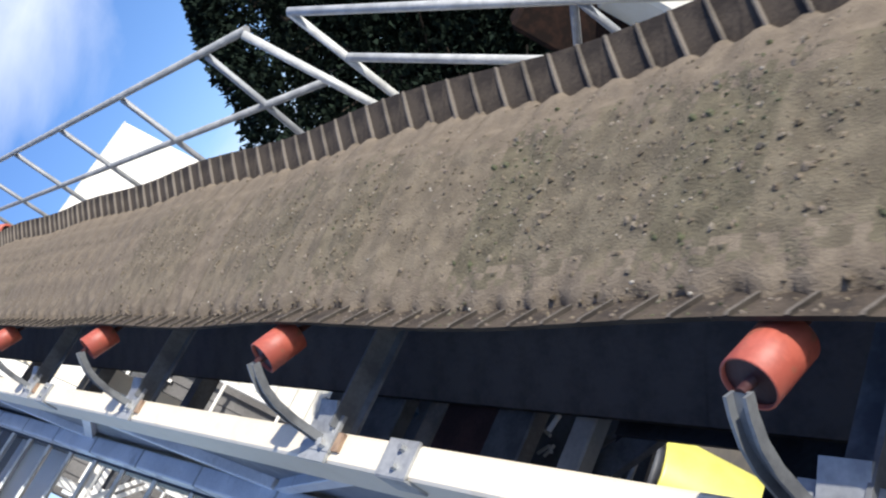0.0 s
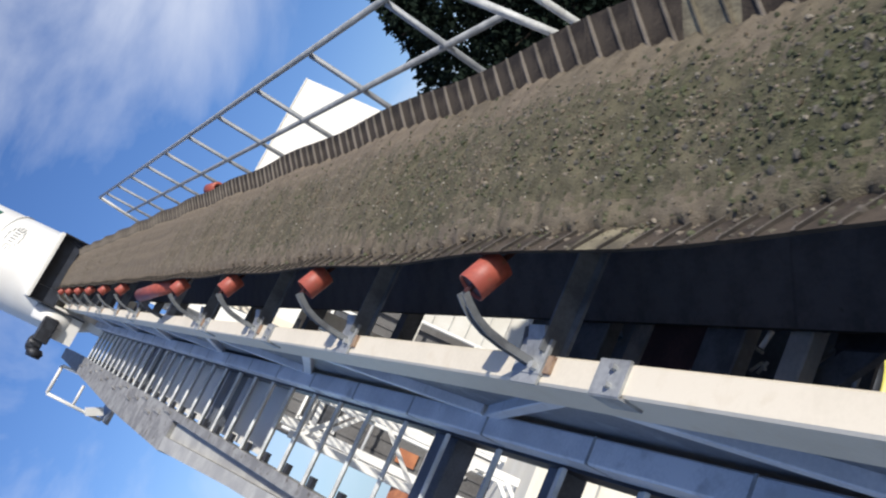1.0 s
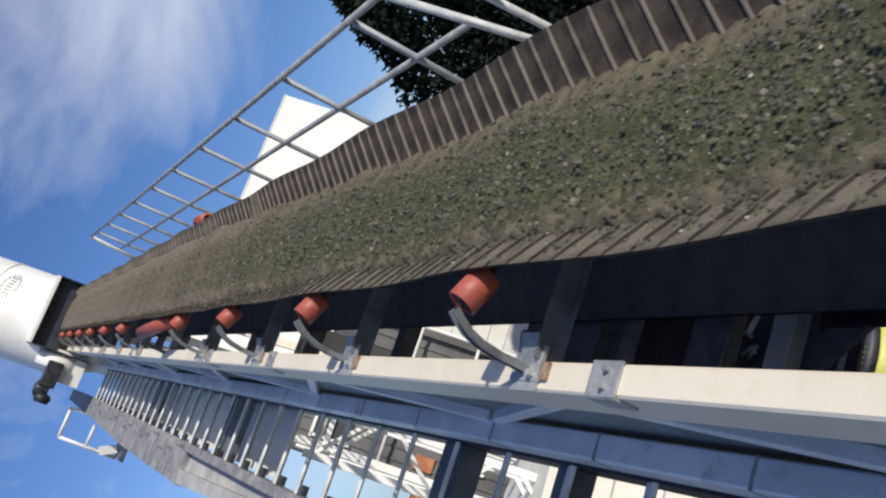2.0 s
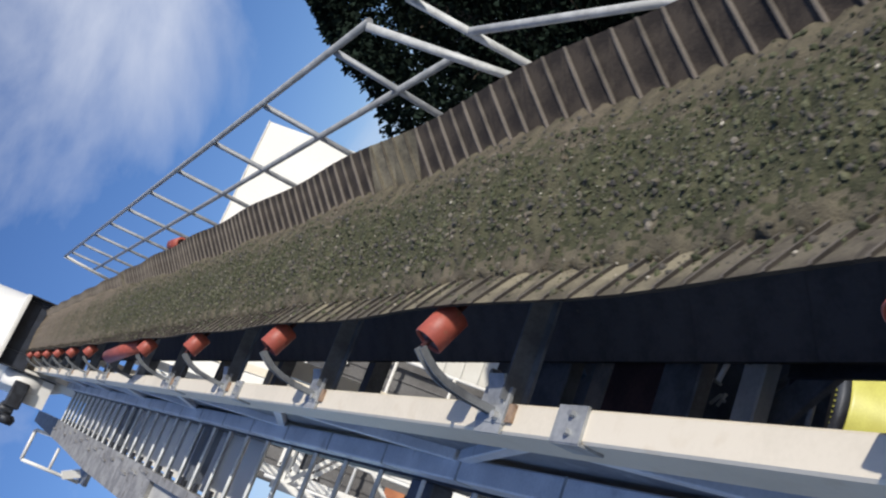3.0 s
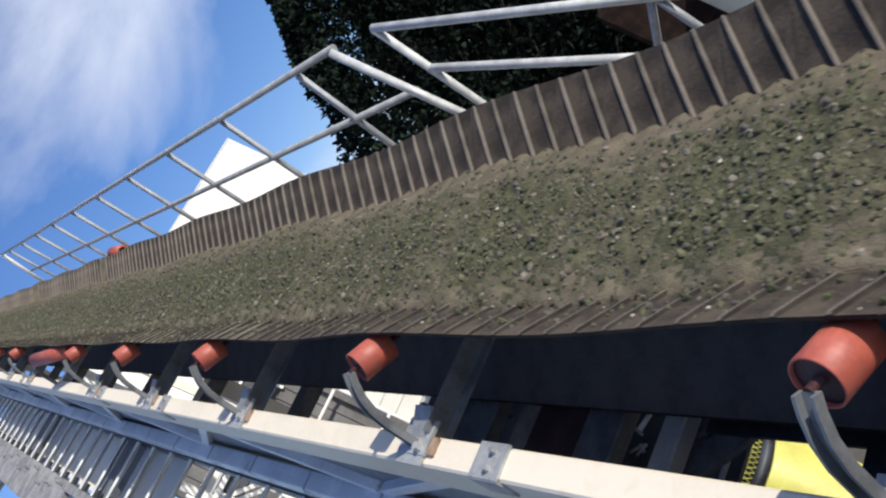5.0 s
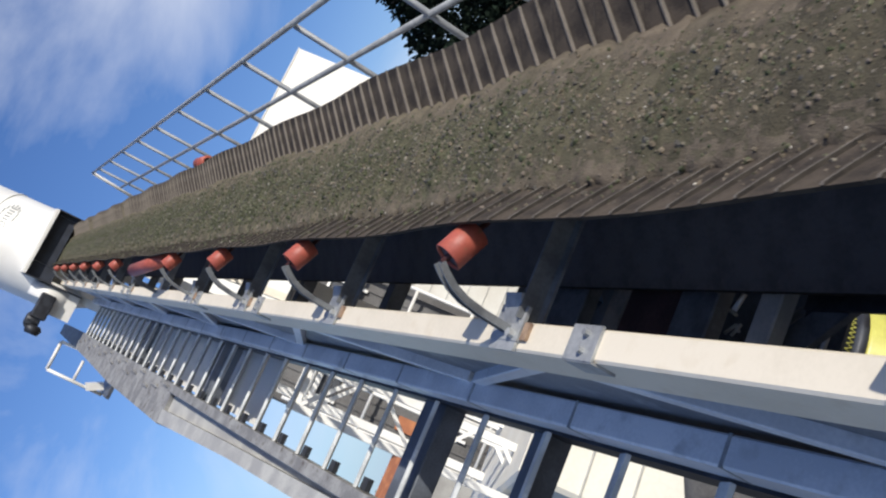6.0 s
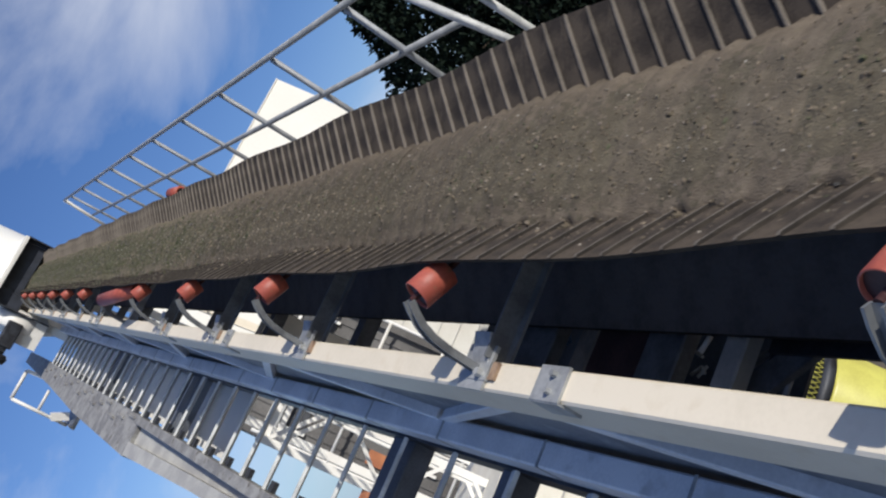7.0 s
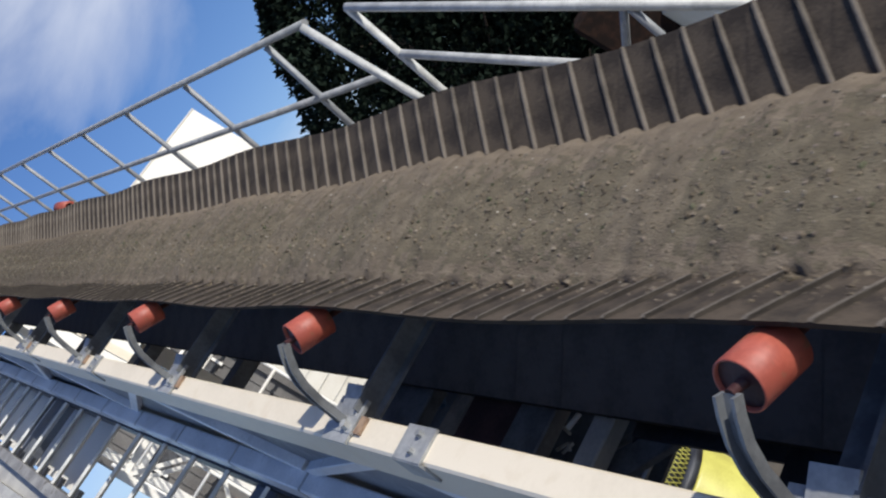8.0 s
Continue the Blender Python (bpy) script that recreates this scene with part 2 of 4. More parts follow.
def slab(bm, outline, z0, z1):
    """A flat plate of the given outline between two heights."""
    lo = [bm.verts.new((x, y, z0)) for x, y in outline]
    hi = [bm.verts.new((x, y, z1)) for x, y in outline]
    bm.faces.new(list(reversed(lo)))
    bm.faces.new(hi)
    for k in range(len(outline)):
        q = (k + 1) % len(outline)
        bm.faces.new((lo[k], lo[q], hi[q], hi[k]))


def ring(bm, c, s, u, r, n):
    return [bm.verts.new(c + s * (r * math.cos(2 * math.pi * k / n)) + u * (r * math.sin(2 * math.pi * k / n))) for k in range(n)]


def lathe(bm, a, b, profile, n=18, smooth=True, caps=True):
    """A round body about a-b; profile: (share of the way, radius)."""
    a, b = Vector(a), Vector(b)
    d = (b - a).normalized()
    s = d.cross(Vector((0.3, 0.2, 0.93))).normalized()
    u = s.cross(d)
    rs = [ring(bm, a.lerp(b, t), s, u, r, n) for t, r in profile]
    for p, q in zip(rs, rs[1:]):
        for k in range(n):
            f = bm.faces.new((p[k], p[(k + 1) % n], q[(k + 1) % n], q[k]))
            f.smooth = smooth
    if caps:
        bm.faces.new(list(reversed(rs[0])))
        bm.faces.new(rs[-1])


def tube(bm, a, b, r, n=10):
    lathe(bm, a, b, ((0, r), (1, r)), n)


def channel(bm, pts, w, depth, t=0.006, side=(1, 0, 0)):
    """A bent U section along pts; its web is square to side x run and flanges reach out by depth."""
    pts = [Vector(p) for p in pts]
    side = Vector(side)
    rows = []
    for i, p in enumerate(pts):
        d = (pts[min(i + 1, len(pts) - 1)] - pts[max(i - 1, 0)]).normalized()
        out = side.cross(d).normalized()
        prof = ((-w / 2, depth), (-w / 2, 0), (w / 2, 0), (w / 2, depth), (w / 2 - t, depth), (w / 2 - t, t), (-w / 2 + t, t), (-w / 2 + t, depth))
        rows.append([bm.verts.new(p + side * x + out * y) for x, y in prof])
    for p, q in zip(rows, rows[1:]):
        for k in range(8):
            bm.faces.new((p[k], p[(k + 1) % 8], q[(k + 1) % 8], q[k]))
    bm.faces.new(list(reversed(rows[0])))
    bm.faces.new(rows[-1])


def thing(name, label, category, m=None, group="", kind=""):
    ob = new(name)
    ob.empty_display_size = 0.1
    ob.matrix_basis = m or Matrix()
    return tagged(ob, label, category, group, kind)


def link(name, bm, mat, parent=None, label=""):
    me = bpy.data.meshes.new(name)
    bmesh.ops.recalc_face_normals(bm, faces=bm.faces)
    bm.to_mesh(me)
    bm.free()
    for x in mat if isinstance(mat, (list, tuple)) else (mat,):
        me.materials.append(x)
    ob = new(name, me)
    ob.parent = parent
    return tagged(ob, label)


def part(name, bm, mat, parent, label=""):
    return link(name, bm, mat, parent, label)


def bar(name, a, b, w, h, mat, parent, up=(0, 0, 1), bevel=0.0, label=""):
    bm = bmesh.new()
    beam(bm, a, b, w, h, up, bevel)
    return part(name, bm, mat, parent, label)


def pipe(name, a, b, r, mat, parent, label="", n=10):
    bm = bmesh.new()
    tube(bm, a, b, r, n)
    return part(name, bm, mat, parent, label)


# ---- ground ----
bm = bmesh.new()
g = 1500
beam(bm, (-g, 0, -0.15), (g, 0, -0.15), 2 * g, 0.3)
ground = tagged(link("ground", bm, EARTH), "bare brown earth of the works yard", "ground", kind="structure")

# ---- conveyor: belt measures in conveyor space ----
CX, HALF, FLAT, RISE = 0.4225, 0.343, 0.15, 0.63
TOPZ, RAD, TAIL, HEAD = -0.141, 0.15, -4.6, 14.35
PITCH = 1.2
FIRST, LAST = -3, 11


def conveyor_frame():
    ob = thing("belt_conveyor", "white painted steel truss of an inclined belt conveyor", "conveyor", M)
    y0, y1 = TAIL - 0.3, 14.2
    for sx, nm in ((-0.098, "near"), (2 * CX + 0.098, "far")):
        s = -1 if nm == "near" else 1
        bm = bmesh.new()
        beam(bm, (sx, y0, -0.345), (sx, y1, -0.345), 0.075, 0.15, bevel=0.006)
        part("girder", bm, WHITE, ob, "white box girder stained with rust and dust")
        cx = sx - s * -0.047
        bm = bmesh.new()
        beam(bm, (cx, y0, -0.87), (cx, y1, -0.87), 0.086, 0.14, bevel=0.006)
        part("lower_chord", bm, CHORD, ob, "blue-grey lower chord beam")
        if s < 0:
            # solid dark sheet in place of the dim interior seen through the lacing
            bar("web_plate", (sx + 0.02, y0, -0.70), (sx + 0.02, y1, -0.70), 0.008, 0.56, OPENSHADE, ob, label="dark grey sheet for the shaded openings behind the lacing")
            y = 0.3
            while y < y1 - 0.5:
                bar("chord_joint", (cx, y, -0.87), (cx, y + 0.012, -0.87), 0.089, 0.143, GALV, ob)
                y += 0.62
        k = 0
        y = -4.8
        while y < y1 - 1.2:
            za, zb = (-0.42, -0.80) if k % 2 == 0 else (-0.80, -0.42)
            bar("lacing", (sx, y, za), (sx, y + 0.95, zb), 0.045, 0.045, CHORD, ob, bevel=0.003)
            y += 1.0
            k += 1
    # rain-worn bolt plates on the girder
    for y in (0.875, 3.35, 4.6, 7.6, 9.9):
        bm = bmesh.new()
        beam(bm, (-0.098, y - 0.05, -0.266), (-0.098, y + 0.05, -0.266), 0.082, 0.008)
        beam(bm, (-0.139, y - 0.05, -0.30), (-0.139, y + 0.05, -0.30), 0.006, 0.07)
        for dx in (-0.02, 0.02):
            lathe(bm, (-0.098 + dx, y - 0.01, -0.262), (-0.098 + dx, y - 0.01, -0.248), ((0, 0.008), (1, 0.008)), 6, False)
        part("splice_plate", bm, GALV, ob, "grey bolted splice plate")
    # cross beams under the belt
    for k in range(FIRST, LAST + 1):
        y = k * PITCH + 0.45
        if k not in (-1, 0, 1):
            bar("cross_beam", (-0.06, y, -0.66), (2 * CX + 0.06, y, -0.66), 0.07, 0.07, STEEL, ob)
    for y, w, mat, label in ((1.54, 0.19, STEEL, "grey cross plate"), (1.295, 0.075, TANPLATE, "dusty tan cross plate"), (1.155, 0.20, BROWNRED, "dull red-brown cross plate"),
                             (0.995, 0.13, STEEL, "grey cross plate"), (0.77, 0.065, PALEGREY, "pale grey cross plate"), (-0.05, 0.05, STEEL, "grey cross bar")):
        bar("cross_beam", (-0.05, y, -0.64), (2 * CX + 0.06, y - 0.03, -0.64), w, 0.05, mat, ob, bevel=0.004, label=label)
    # added dark pan: gives the gaps between the cross plates their shade
    bar("spillage_tray", (CX, 0.78, -0.90), (CX, 2.30, -0.90), 2 * CX + 0.02, 0.012, NAVY, ob, label="dark pan added to darken the gaps under the belt")
    # two dark sheets added where deep shade lies around the drum
    bar("belly_plate", (CX, -2.2, -0.68), (CX, 0.33, -0.68), 2 * CX + 0.02, 0.010, DARK, ob, label="dark sheet added as the shade under the belt")
    bar("belly_plate", (0.52, 0.332, -0.68), (0.52, 0.72, -0.68), 0.68, 0.010, DARK, ob, label="dark sheet added as the shade under the belt")
    bar("diagonal_brace", (0.04, 0.80, -0.70), (2 * CX, 0.0, -0.70), 0.07, 0.02, STEEL, ob, label="grey flat brace under the belt")
    # pull-wire gear between the cross plates
    pipe("lever", (0.160, 0.900, -0.655), (0.205, 0.885, -0.655), 0.007, TOWERM, ob, "pale lever rod")
    for a, b in (((0.123, 0.969, -0.715), (0.147, 0.941, -0.715)), ((0.147, 0.941, -0.715), (0.13, 0.925, -0.715)), ((0.118, 0.945, -0.715), (0.15, 0.925, -0.715)), ((0.19, 0.99, -0.72), (0.175, 0.955, -0.72))):
        pipe("wire_clip", a, b, 0.0045, RAILW, ob, "pale bent clip", 6)
    bar("junction_box", (0.12, 0.715, -0.72), (0.23, 0.715, -0.72), 0.05, 0.04, DARK, ob, bevel=0.006, label="small dark junction box")
    pipe("cable", (0.147, 0.80, -0.71), (0.205, 0.723, -0.70), 0.009, STEEL, ob, "grey cable")
    pipe("cable", (0.205, 0.723, -0.70), (0.42, 0.69, -0.72), 0.009, DARK, ob, "black cable")
    pipe("cable", (0.06, 0.68, -0.72), (0.181, 0.665, -0.71), 0.007, GALV, ob, "grey cable")
    bar("clamp", (0.18, 1.49, -0.70), (0.215, 1.52, -0.70), 0.02, 0.02, BLUEM, ob, label="small blue clamp")
    bar("clamp", (0.05, 1.80, -0.62), (0.16, 1.84, -0.62), 0.02, 0.03, GALV, ob, label="bright zinc clamp")
    # trestle legs to the ground
    for y in (5.2, 13.4):
        for sx in (0.32, 2 * CX + 0.06):
            top = M @ Vector((sx, y, -0.94))
            foot = Vector((top.x + (0.0 if sx < 0.5 else 0.35), top.y, 0.0))
            inv = M.inverted()
            bar("trestle_leg", inv @ top, inv @ foot, 0.12, 0.12, WHITE, ob, up=(1, 0, 0), label="white painted trestle leg")
        bar("trestle_beam", (-0.10, y, -0.97), (2 * CX + 0.10, y, -0.97), 0.12, 0.06, WHITE, ob, label="white painted trestle beam")
    return ob


def idler():
    ob = thing("idler", "idler set with three red rollers on bent steel brackets", "idler", M, "idlers under the belt")
    wing = Vector((1, -0.12, -0.44)).normalized()
    r = 0.040
    axis0 = Vector((0.0, 0.005, -0.046))
    for s in (1, -1):
        def mir(v):
            return Vector((v.x if s == 1 else 2 * CX - v.x, v.y, v.z))
        if s == -1:
            wing = Vector((1, 0, -RISE)).normalized()
        a = axis0 + wing * (0.0 if s == 1 else 0.13)
        b = axis0 + wing * (0.100 if s == 1 else 0.27)
        bm = bmesh.new()
        prof = ((0.12, 0.0365), (0.0, 0.0365), (0.0, r - 0.002), (0.012, r), (0.97, r), (1, r - 0.006), (1, 0.0))
        lathe(bm, mir(a), mir(b), prof, 28, True, False)
        part("wing_roller", bm, REDM, ob, "red painted steel roller")
        bm = bmesh.new()
        lathe(bm, mir(a + wing * 0.008), mir(a + wing * 0.02), ((0, 0.0364), (1, 0.0364)), 24)
        lathe(bm, mir(axis0 - wing * (0.018 if s == 1 else -0.1)), mir(axis0 + wing * 0.2), ((0, 0.008), (1, 0.008)), 10)
        part("shaft", bm, RIM, ob, "dark roller end and shaft")
        pts = [(-0.012, 0.006, -0.040), (-0.028, 0.006, -0.060), (-0.048, 0.004, -0.091), (-0.062, 0.0, -0.128), (-0.071, -0.006, -0.18), (-0.078, -0.02, -0.262)]
        bm = bmesh.new()
        if s == -1:
            pts = [(0.10, 0, -0.15), (0.05, 0, -0.17), (0.0, 0, -0.20), (-0.05, 0, -0.235), (-0.07, -0.01, -0.262)]
        p2 = [mir(Vector(p)) for p in pts]
        channel(bm, p2, 0.031, 0.020 * s, 0.005, (0, 1, 0))
        part("bracket", bm, STEEL, ob, "bent grey steel bracket")
        bm = bmesh.new()
        beam(bm, mir(Vector((-0.125, -0.075, -0.264))), mir(Vector((-0.125, 0.035, -0.264))), 0.03, 0.008)
        beam(bm, mir(Vector((-0.07, -0.08, -0.262))), mir(Vector((-0.07, 0.04, -0.262))), 0.09, 0.010)
        beam(bm, mir(Vector((-0.07, -0.03, -0.26))), mir(Vector((0.0, -0.03, -0.235))), 0.07, 0.008)
        lathe(bm, mir(Vector((-0.1, -0.055, -0.26))), mir(Vector((-0.1, -0.055, -0.24))), ((0, 0.011), (1, 0.011)), 6, False)
        part("foot", bm, GALV, ob, "bolted grey foot plate")
        bm = bmesh.new()
        beam(bm, mir(Vector((-0.088, -0.108, -0.266))), mir(Vector((-0.088, -0.084, -0.266))), 0.045, 0.012)
        part("packing", bm, TAN, ob, "rusty brown packing piece")
    c0, c1 = Vector((CX - 0.14, 0, TOPZ - 0.012 - r)), Vector((CX + 0.14, 0, TOPZ - 0.012 - r))
    bm = bmesh.new()
    lathe(bm, c0, c1, ((0, 0.034), (0, r), (1, r), (1, 0.034)), 20, True, False)
    part("centre_roller", bm, REDM, ob, "red painted steel roller")
    bm = bmesh.new()
    beam(bm, (-0.06, -0.045, -0.30), (2 * CX + 0.06, -0.045, -0.30), 0.10, 0.008)
    beam(bm, (-0.06, -0.065, -0.27), (2 * CX + 0.06, -0.065, -0.27), 0.008, 0.06)
    part("base_angle", bm, STEEL, ob, "grey angle iron across the frame")
    for sx in (CX - 0.14, CX + 0.14):
        bar("upright", (sx, -0.03, -0.30), (sx, -0.02, TOPZ - 0.07), 0.03, 0.006, GALV, ob)
    return ob


def place_idlers():
    first = idler()
    first.matrix_basis = M @ pose(0, FIRST * PITCH, 0)
    for k in range(FIRST + 1, LAST + 1):
        if k != 5:
            copy_thing(first, M @ pose(0, k * PITCH - (0.015 if k == 0 else 0.0), 0))
    # the self-aligning set, swung round on its pivot
    ob = thing("aligning_idler", "self-aligning idler with long red guide rollers swung round", "idler", M @ pose(0, 5 * PITCH, 0), "idlers under the belt")
    for a, b in (((-0.02, -0.05, -0.05), (0.10, -0.62, -0.13)), ((2 * CX + 0.0, -0.22, -0.085), (2 * CX + 0.015, -0.37, -0.11))):
        bm = bmesh.new()
        lathe(bm, a, b, ((0, 0.03), (0, 0.046), (1, 0.046), (1, 0.03)), 22, True, False)
        part("guide_roller", bm, REDM, ob, "long red guide roller")
        bm = bmesh.new()
        lathe(bm, a, b, ((-0.05, 0.012), (1.05, 0.012)), 10)
        part("shaft", bm, RIM, ob)
    bm = bmesh.new()
    channel(bm, [(-0.02, 0, -0.06), (-0.05, 0, -0.10), (-0.07, 0, -0.16), (-0.078, 0, -0.262)], 0.044, 0.024, 0.005, (0, 1, 0))
    part("bracket", bm, STEEL, ob, "bent grey steel bracket")
    bar("guide_post", (2 * CX + 0.06, -0.32, -0.30), (2 * CX + 0.04, -0.32, -0.09), 0.02, 0.02, STEEL, ob)
    bar("base_angle", (-0.06, 0, -0.30), (2 * CX + 0.06, 0, -0.30), 0.07, 0.05, GALV, ob)


# ---- the belt and its load: short rigid lengths that run round the loop ----
RUN = HEAD - TAIL
LOOP = 2 * RUN + 2 * math.pi * RAD
COUNT = 238
LEN = LOOP / COUNT
SPEED = 3.27


def profile(u):
    return max(0.0, abs(u) - FLAT) * RISE


def belt_mesh(name, top, ribs, far):
    """One length of belt: trough section with two upright ribs on either wing."""
    bm = bmesh.new()
    us = [-HALF, -0.338, -0.30, -0.24, -0.19, -0.175, -0.165, -FLAT, -0.05, 0.05, FLAT, 0.165, 0.175, 0.19, 0.24, 0.30, 0.338, HALF]
    t, l, q = 0.012, LEN * 0.515, LEN / 4
    ys = [(-l, 0, 0)]
    for c in (-q, q):
        ys += [(c - 0.0058, 0, 1), (c - 0.0025, 1, 1), (c + 0.0025, 1, 1), (c + 0.0058, 0, 1)]
    ys.append((l, 0, 0))

    def rib(u):
        a = abs(u)
        tall = 0.0085 if u < 0 else 0.0115
        return 0.0 if a < 0.17 else 0.003 if a > 0.34 else 0.007 if a > 0.33 else tall

    def slant(u):
        if abs(u) <= FLAT:
            return -0.035
        return 0.020 - 0.33 * (HALF + u) if u < 0 else 0.028 - 0.45 * (HALF - u)

    upper = [[bm.verts.new((u, y + sh * slant(u), profile(u) + h * rib(u))) for u in us] for y, h, sh in ys]
    lower = [[bm.verts.new((u, y, profile(u) - t)) for u in us] for y in (-l, l)]
    # near ribs get their shaded flank by material slot 3, far ribs don't
    for k, (r0, r1) in enumerate(zip(upper, upper[1:])):
        for i in range(len(us) - 1):
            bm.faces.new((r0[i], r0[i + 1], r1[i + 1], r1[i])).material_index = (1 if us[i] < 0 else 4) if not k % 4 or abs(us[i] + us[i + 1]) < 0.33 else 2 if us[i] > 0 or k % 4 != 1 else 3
    for i in range(len(us) - 1):
        bm.faces.new((lower[0][i], lower[1][i], lower[1][i + 1], lower[0][i + 1]))
        bm.faces.new((upper[0][i], lower[0][i], lower[0][i + 1], upper[0][i + 1]))
        bm.faces.new((upper[-1][i], upper[-1][i + 1], lower[1][i + 1], lower[1][i]))
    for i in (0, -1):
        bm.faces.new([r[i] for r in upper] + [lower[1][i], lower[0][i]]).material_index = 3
    bmesh.ops.recalc_face_normals(bm, faces=bm.faces)
    me = bpy.data.meshes.new(name)
    bm.to_mesh(me)
    bm.free()
    me.materials.append(RUBBER)
    me.materials.append(top)
    me.materials.append(ribs)
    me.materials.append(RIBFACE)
    me.materials.append(far)
    return me


ICO = [(0, 0, -1), (0.72, -0.53, -0.45), (-0.28, -0.85, -0.45), (-0.89, 0, -0.45), (-0.28, 0.85, -0.45), (0.72, 0.53, -0.45),
       (0.28, -0.85, 0.45), (-0.72, -0.53, 0.45), (-0.72, 0.53, 0.45), (0.28, 0.85, 0.45), (0.89, 0, 0.45), (0, 0, 1)]
ICOF = [(0, 1, 2), (1, 0, 5), (0, 2, 3), (0, 3, 4), (0, 4, 5), (1, 5, 10), (2, 1, 6), (3, 2, 7), (4, 3, 8), (5, 4, 9),
        (1, 10, 6), (2, 6, 7), (3, 7, 8), (4, 8, 9), (5, 9, 10), (6, 10, 11), (7, 6, 11), (8, 7, 11), (9, 8, 11), (10, 9, 11)]


OCT = [(1, 0, 0), (-1, 0, 0), (0, 1, 0), (0, -1, 0), (0, 0, 1), (0, 0, -1)]
OCTF = [(0, 2, 4), (2, 1, 4), (1, 3, 4), (3, 0, 4), (2, 0, 5), (1, 2, 5), (3, 1, 5), (0, 3, 5)]


def load_mesh(name, seed, base, rim, stones, sizes, lump, stony, tail, head):
    """A length of the load: a lumpy bed with single stones pressed into it. tail, head: its reach to either side and its crown at the two ends."""
    rnd = random.Random(seed)
    vs, fs, mi = [], [], []
    nx, ny = 38, 13

    def reach(y):
        return blend(tail, head, min(1.0, max(0.0, y / LEN + 0.5)))

    def height(u, y):
        wl, wr, crown = reach(y)
        q = (u + wl) / (wl + wr)
        edge = 4 * q * (1 - q)
        z = profile(wl) * (1 - q) + profile(wr) * q + crown * max(0.0, edge) ** 0.7
        wob = noise.noise(Vector((u * 9, seed * 3.1, y * 9))) * 0.012 + noise.noise(Vector((u * 30, seed * 5.7 + 9, y * 30))) * 0.006
        common = noise.noise(Vector((u * 14, 3.3, 7.7))) * 0.006
        w = math.sin(math.pi * min(1, max(0, y / LEN + 0.5)))
        return z + common + wob * w * lump + noise.noise(Vector((u * 55, y * 55, seed))) * 0.003 * lump * w

    rows = [-0.53] + [k / (ny - 3) - 0.5 for k in range(ny - 2)] + [0.53]
    for share in rows:
        y = LEN * share
        inside = math.sin(math.pi * min(1.0, max(0.0, share + 0.5)))
        wl, wr, _ = reach(y)
        for i in range(nx):
            u = -wl + (wl + wr) * i / (nx - 1)
            # the load climbs a little up each rib and slips back between them
            ragged = noise.noise(Vector((seed * 1.7, y * 24, 4 if u > 0 else 8))) * 0.05 * inside
            uu = u * (1 + (ragged - 0.035 * math.cos(4 * math.pi * y / LEN)) * (u / (wl if u < 0 else wr)) ** 4)
            vs.append((uu, y, max(height(u, y), profile(uu) - 0.004) if 0 < i < nx - 1 else profile(uu) - 0.006))
    for j in range(ny - 1):
        wl, wr, _ = reach(LEN * (j / (ny - 1) - 0.5))
        for i in range(nx - 1):
            k = j * nx + i
            fs.append((k, k + 1, k + nx + 1, k + nx))
            u = -wl + (wl + wr) * (i + 0.5) / (nx - 1)
            far = u > wr * 0.42 + 0.05 * noise.noise(Vector((seed * 0.3, j * 0.4, 2.0))) + rnd.uniform(-0.05, 0.05)
            mi.append(3 if far or u < -wl * 0.78 + rnd.uniform(-0.04, 0.04) else 0)
    for q in range(stones + 60):
        y = rnd.uniform(-LEN / 2, LEN / 2)
        wl, wr, _ = reach(y)
        u = rnd.triangular(-wl, wr, -0.08) * rnd.uniform(0.85, 1.02) if q < stones else -min(0.335, rnd.triangular(wl * 0.84, wl + 0.09, wl))
        r = rnd.choice(sizes) * rnd.uniform(0.6, 1.25)
        m = Matrix.LocRotScale((u, y, max(height(u, y), profile(u)) + r * (rnd.uniform(-0.3, 0.35) - 0.3 * (1 - stony))), Euler((rnd.uniform(0, 6), rnd.uniform(0, 6), rnd.uniform(0, 6))),
                               (r * rnd.uniform(0.8, 1.3), r * rnd.uniform(0.6, 1.0), r * rnd.uniform(0.5, 0.9)))
        k = len(vs)
        corners, faces = (OCT, OCTF) if r < 0.0032 else (ICO, ICOF)
        vs += [tuple(m @ (Vector(p) * rnd.uniform(0.8, 1.15))) for p in corners]
        fs += [tuple(k + v for v in f) for f in faces]
        mi += [2 if r < 0.0045 and rnd.random() < (0.035 if q < stones else 0.05) else 1 if rnd.random() < stony else 4] * len(faces)
    me = bpy.data.meshes.new(name)
    me.from_pydata(vs, [], fs)
    me.polygons.foreach_set("material_index", mi)
    me.polygons.foreach_set("use_smooth", [m in (0, 3) for m in mi])
    me.materials.append(base)
    me.materials.append(STONE)
    me.materials.append(PALE)
    me.materials.append(rim)
    me.materials.append(CLOD)
    me.update()
    return me


def rock_mesh(seed, size, mat):
    """One larger angular stone."""
    rnd = random.Random(seed)
    vs = [tuple(size * 0.5 * rnd.uniform(0.75, 1.15) * c * k for c, k in zip(p, (1.1, 0.9, 0.7))) for p in ICO]
    me = bpy.data.meshes.new("rock")
    me.from_pydata(vs, [], ICOF)
    me.materials.append(mat)
    return me


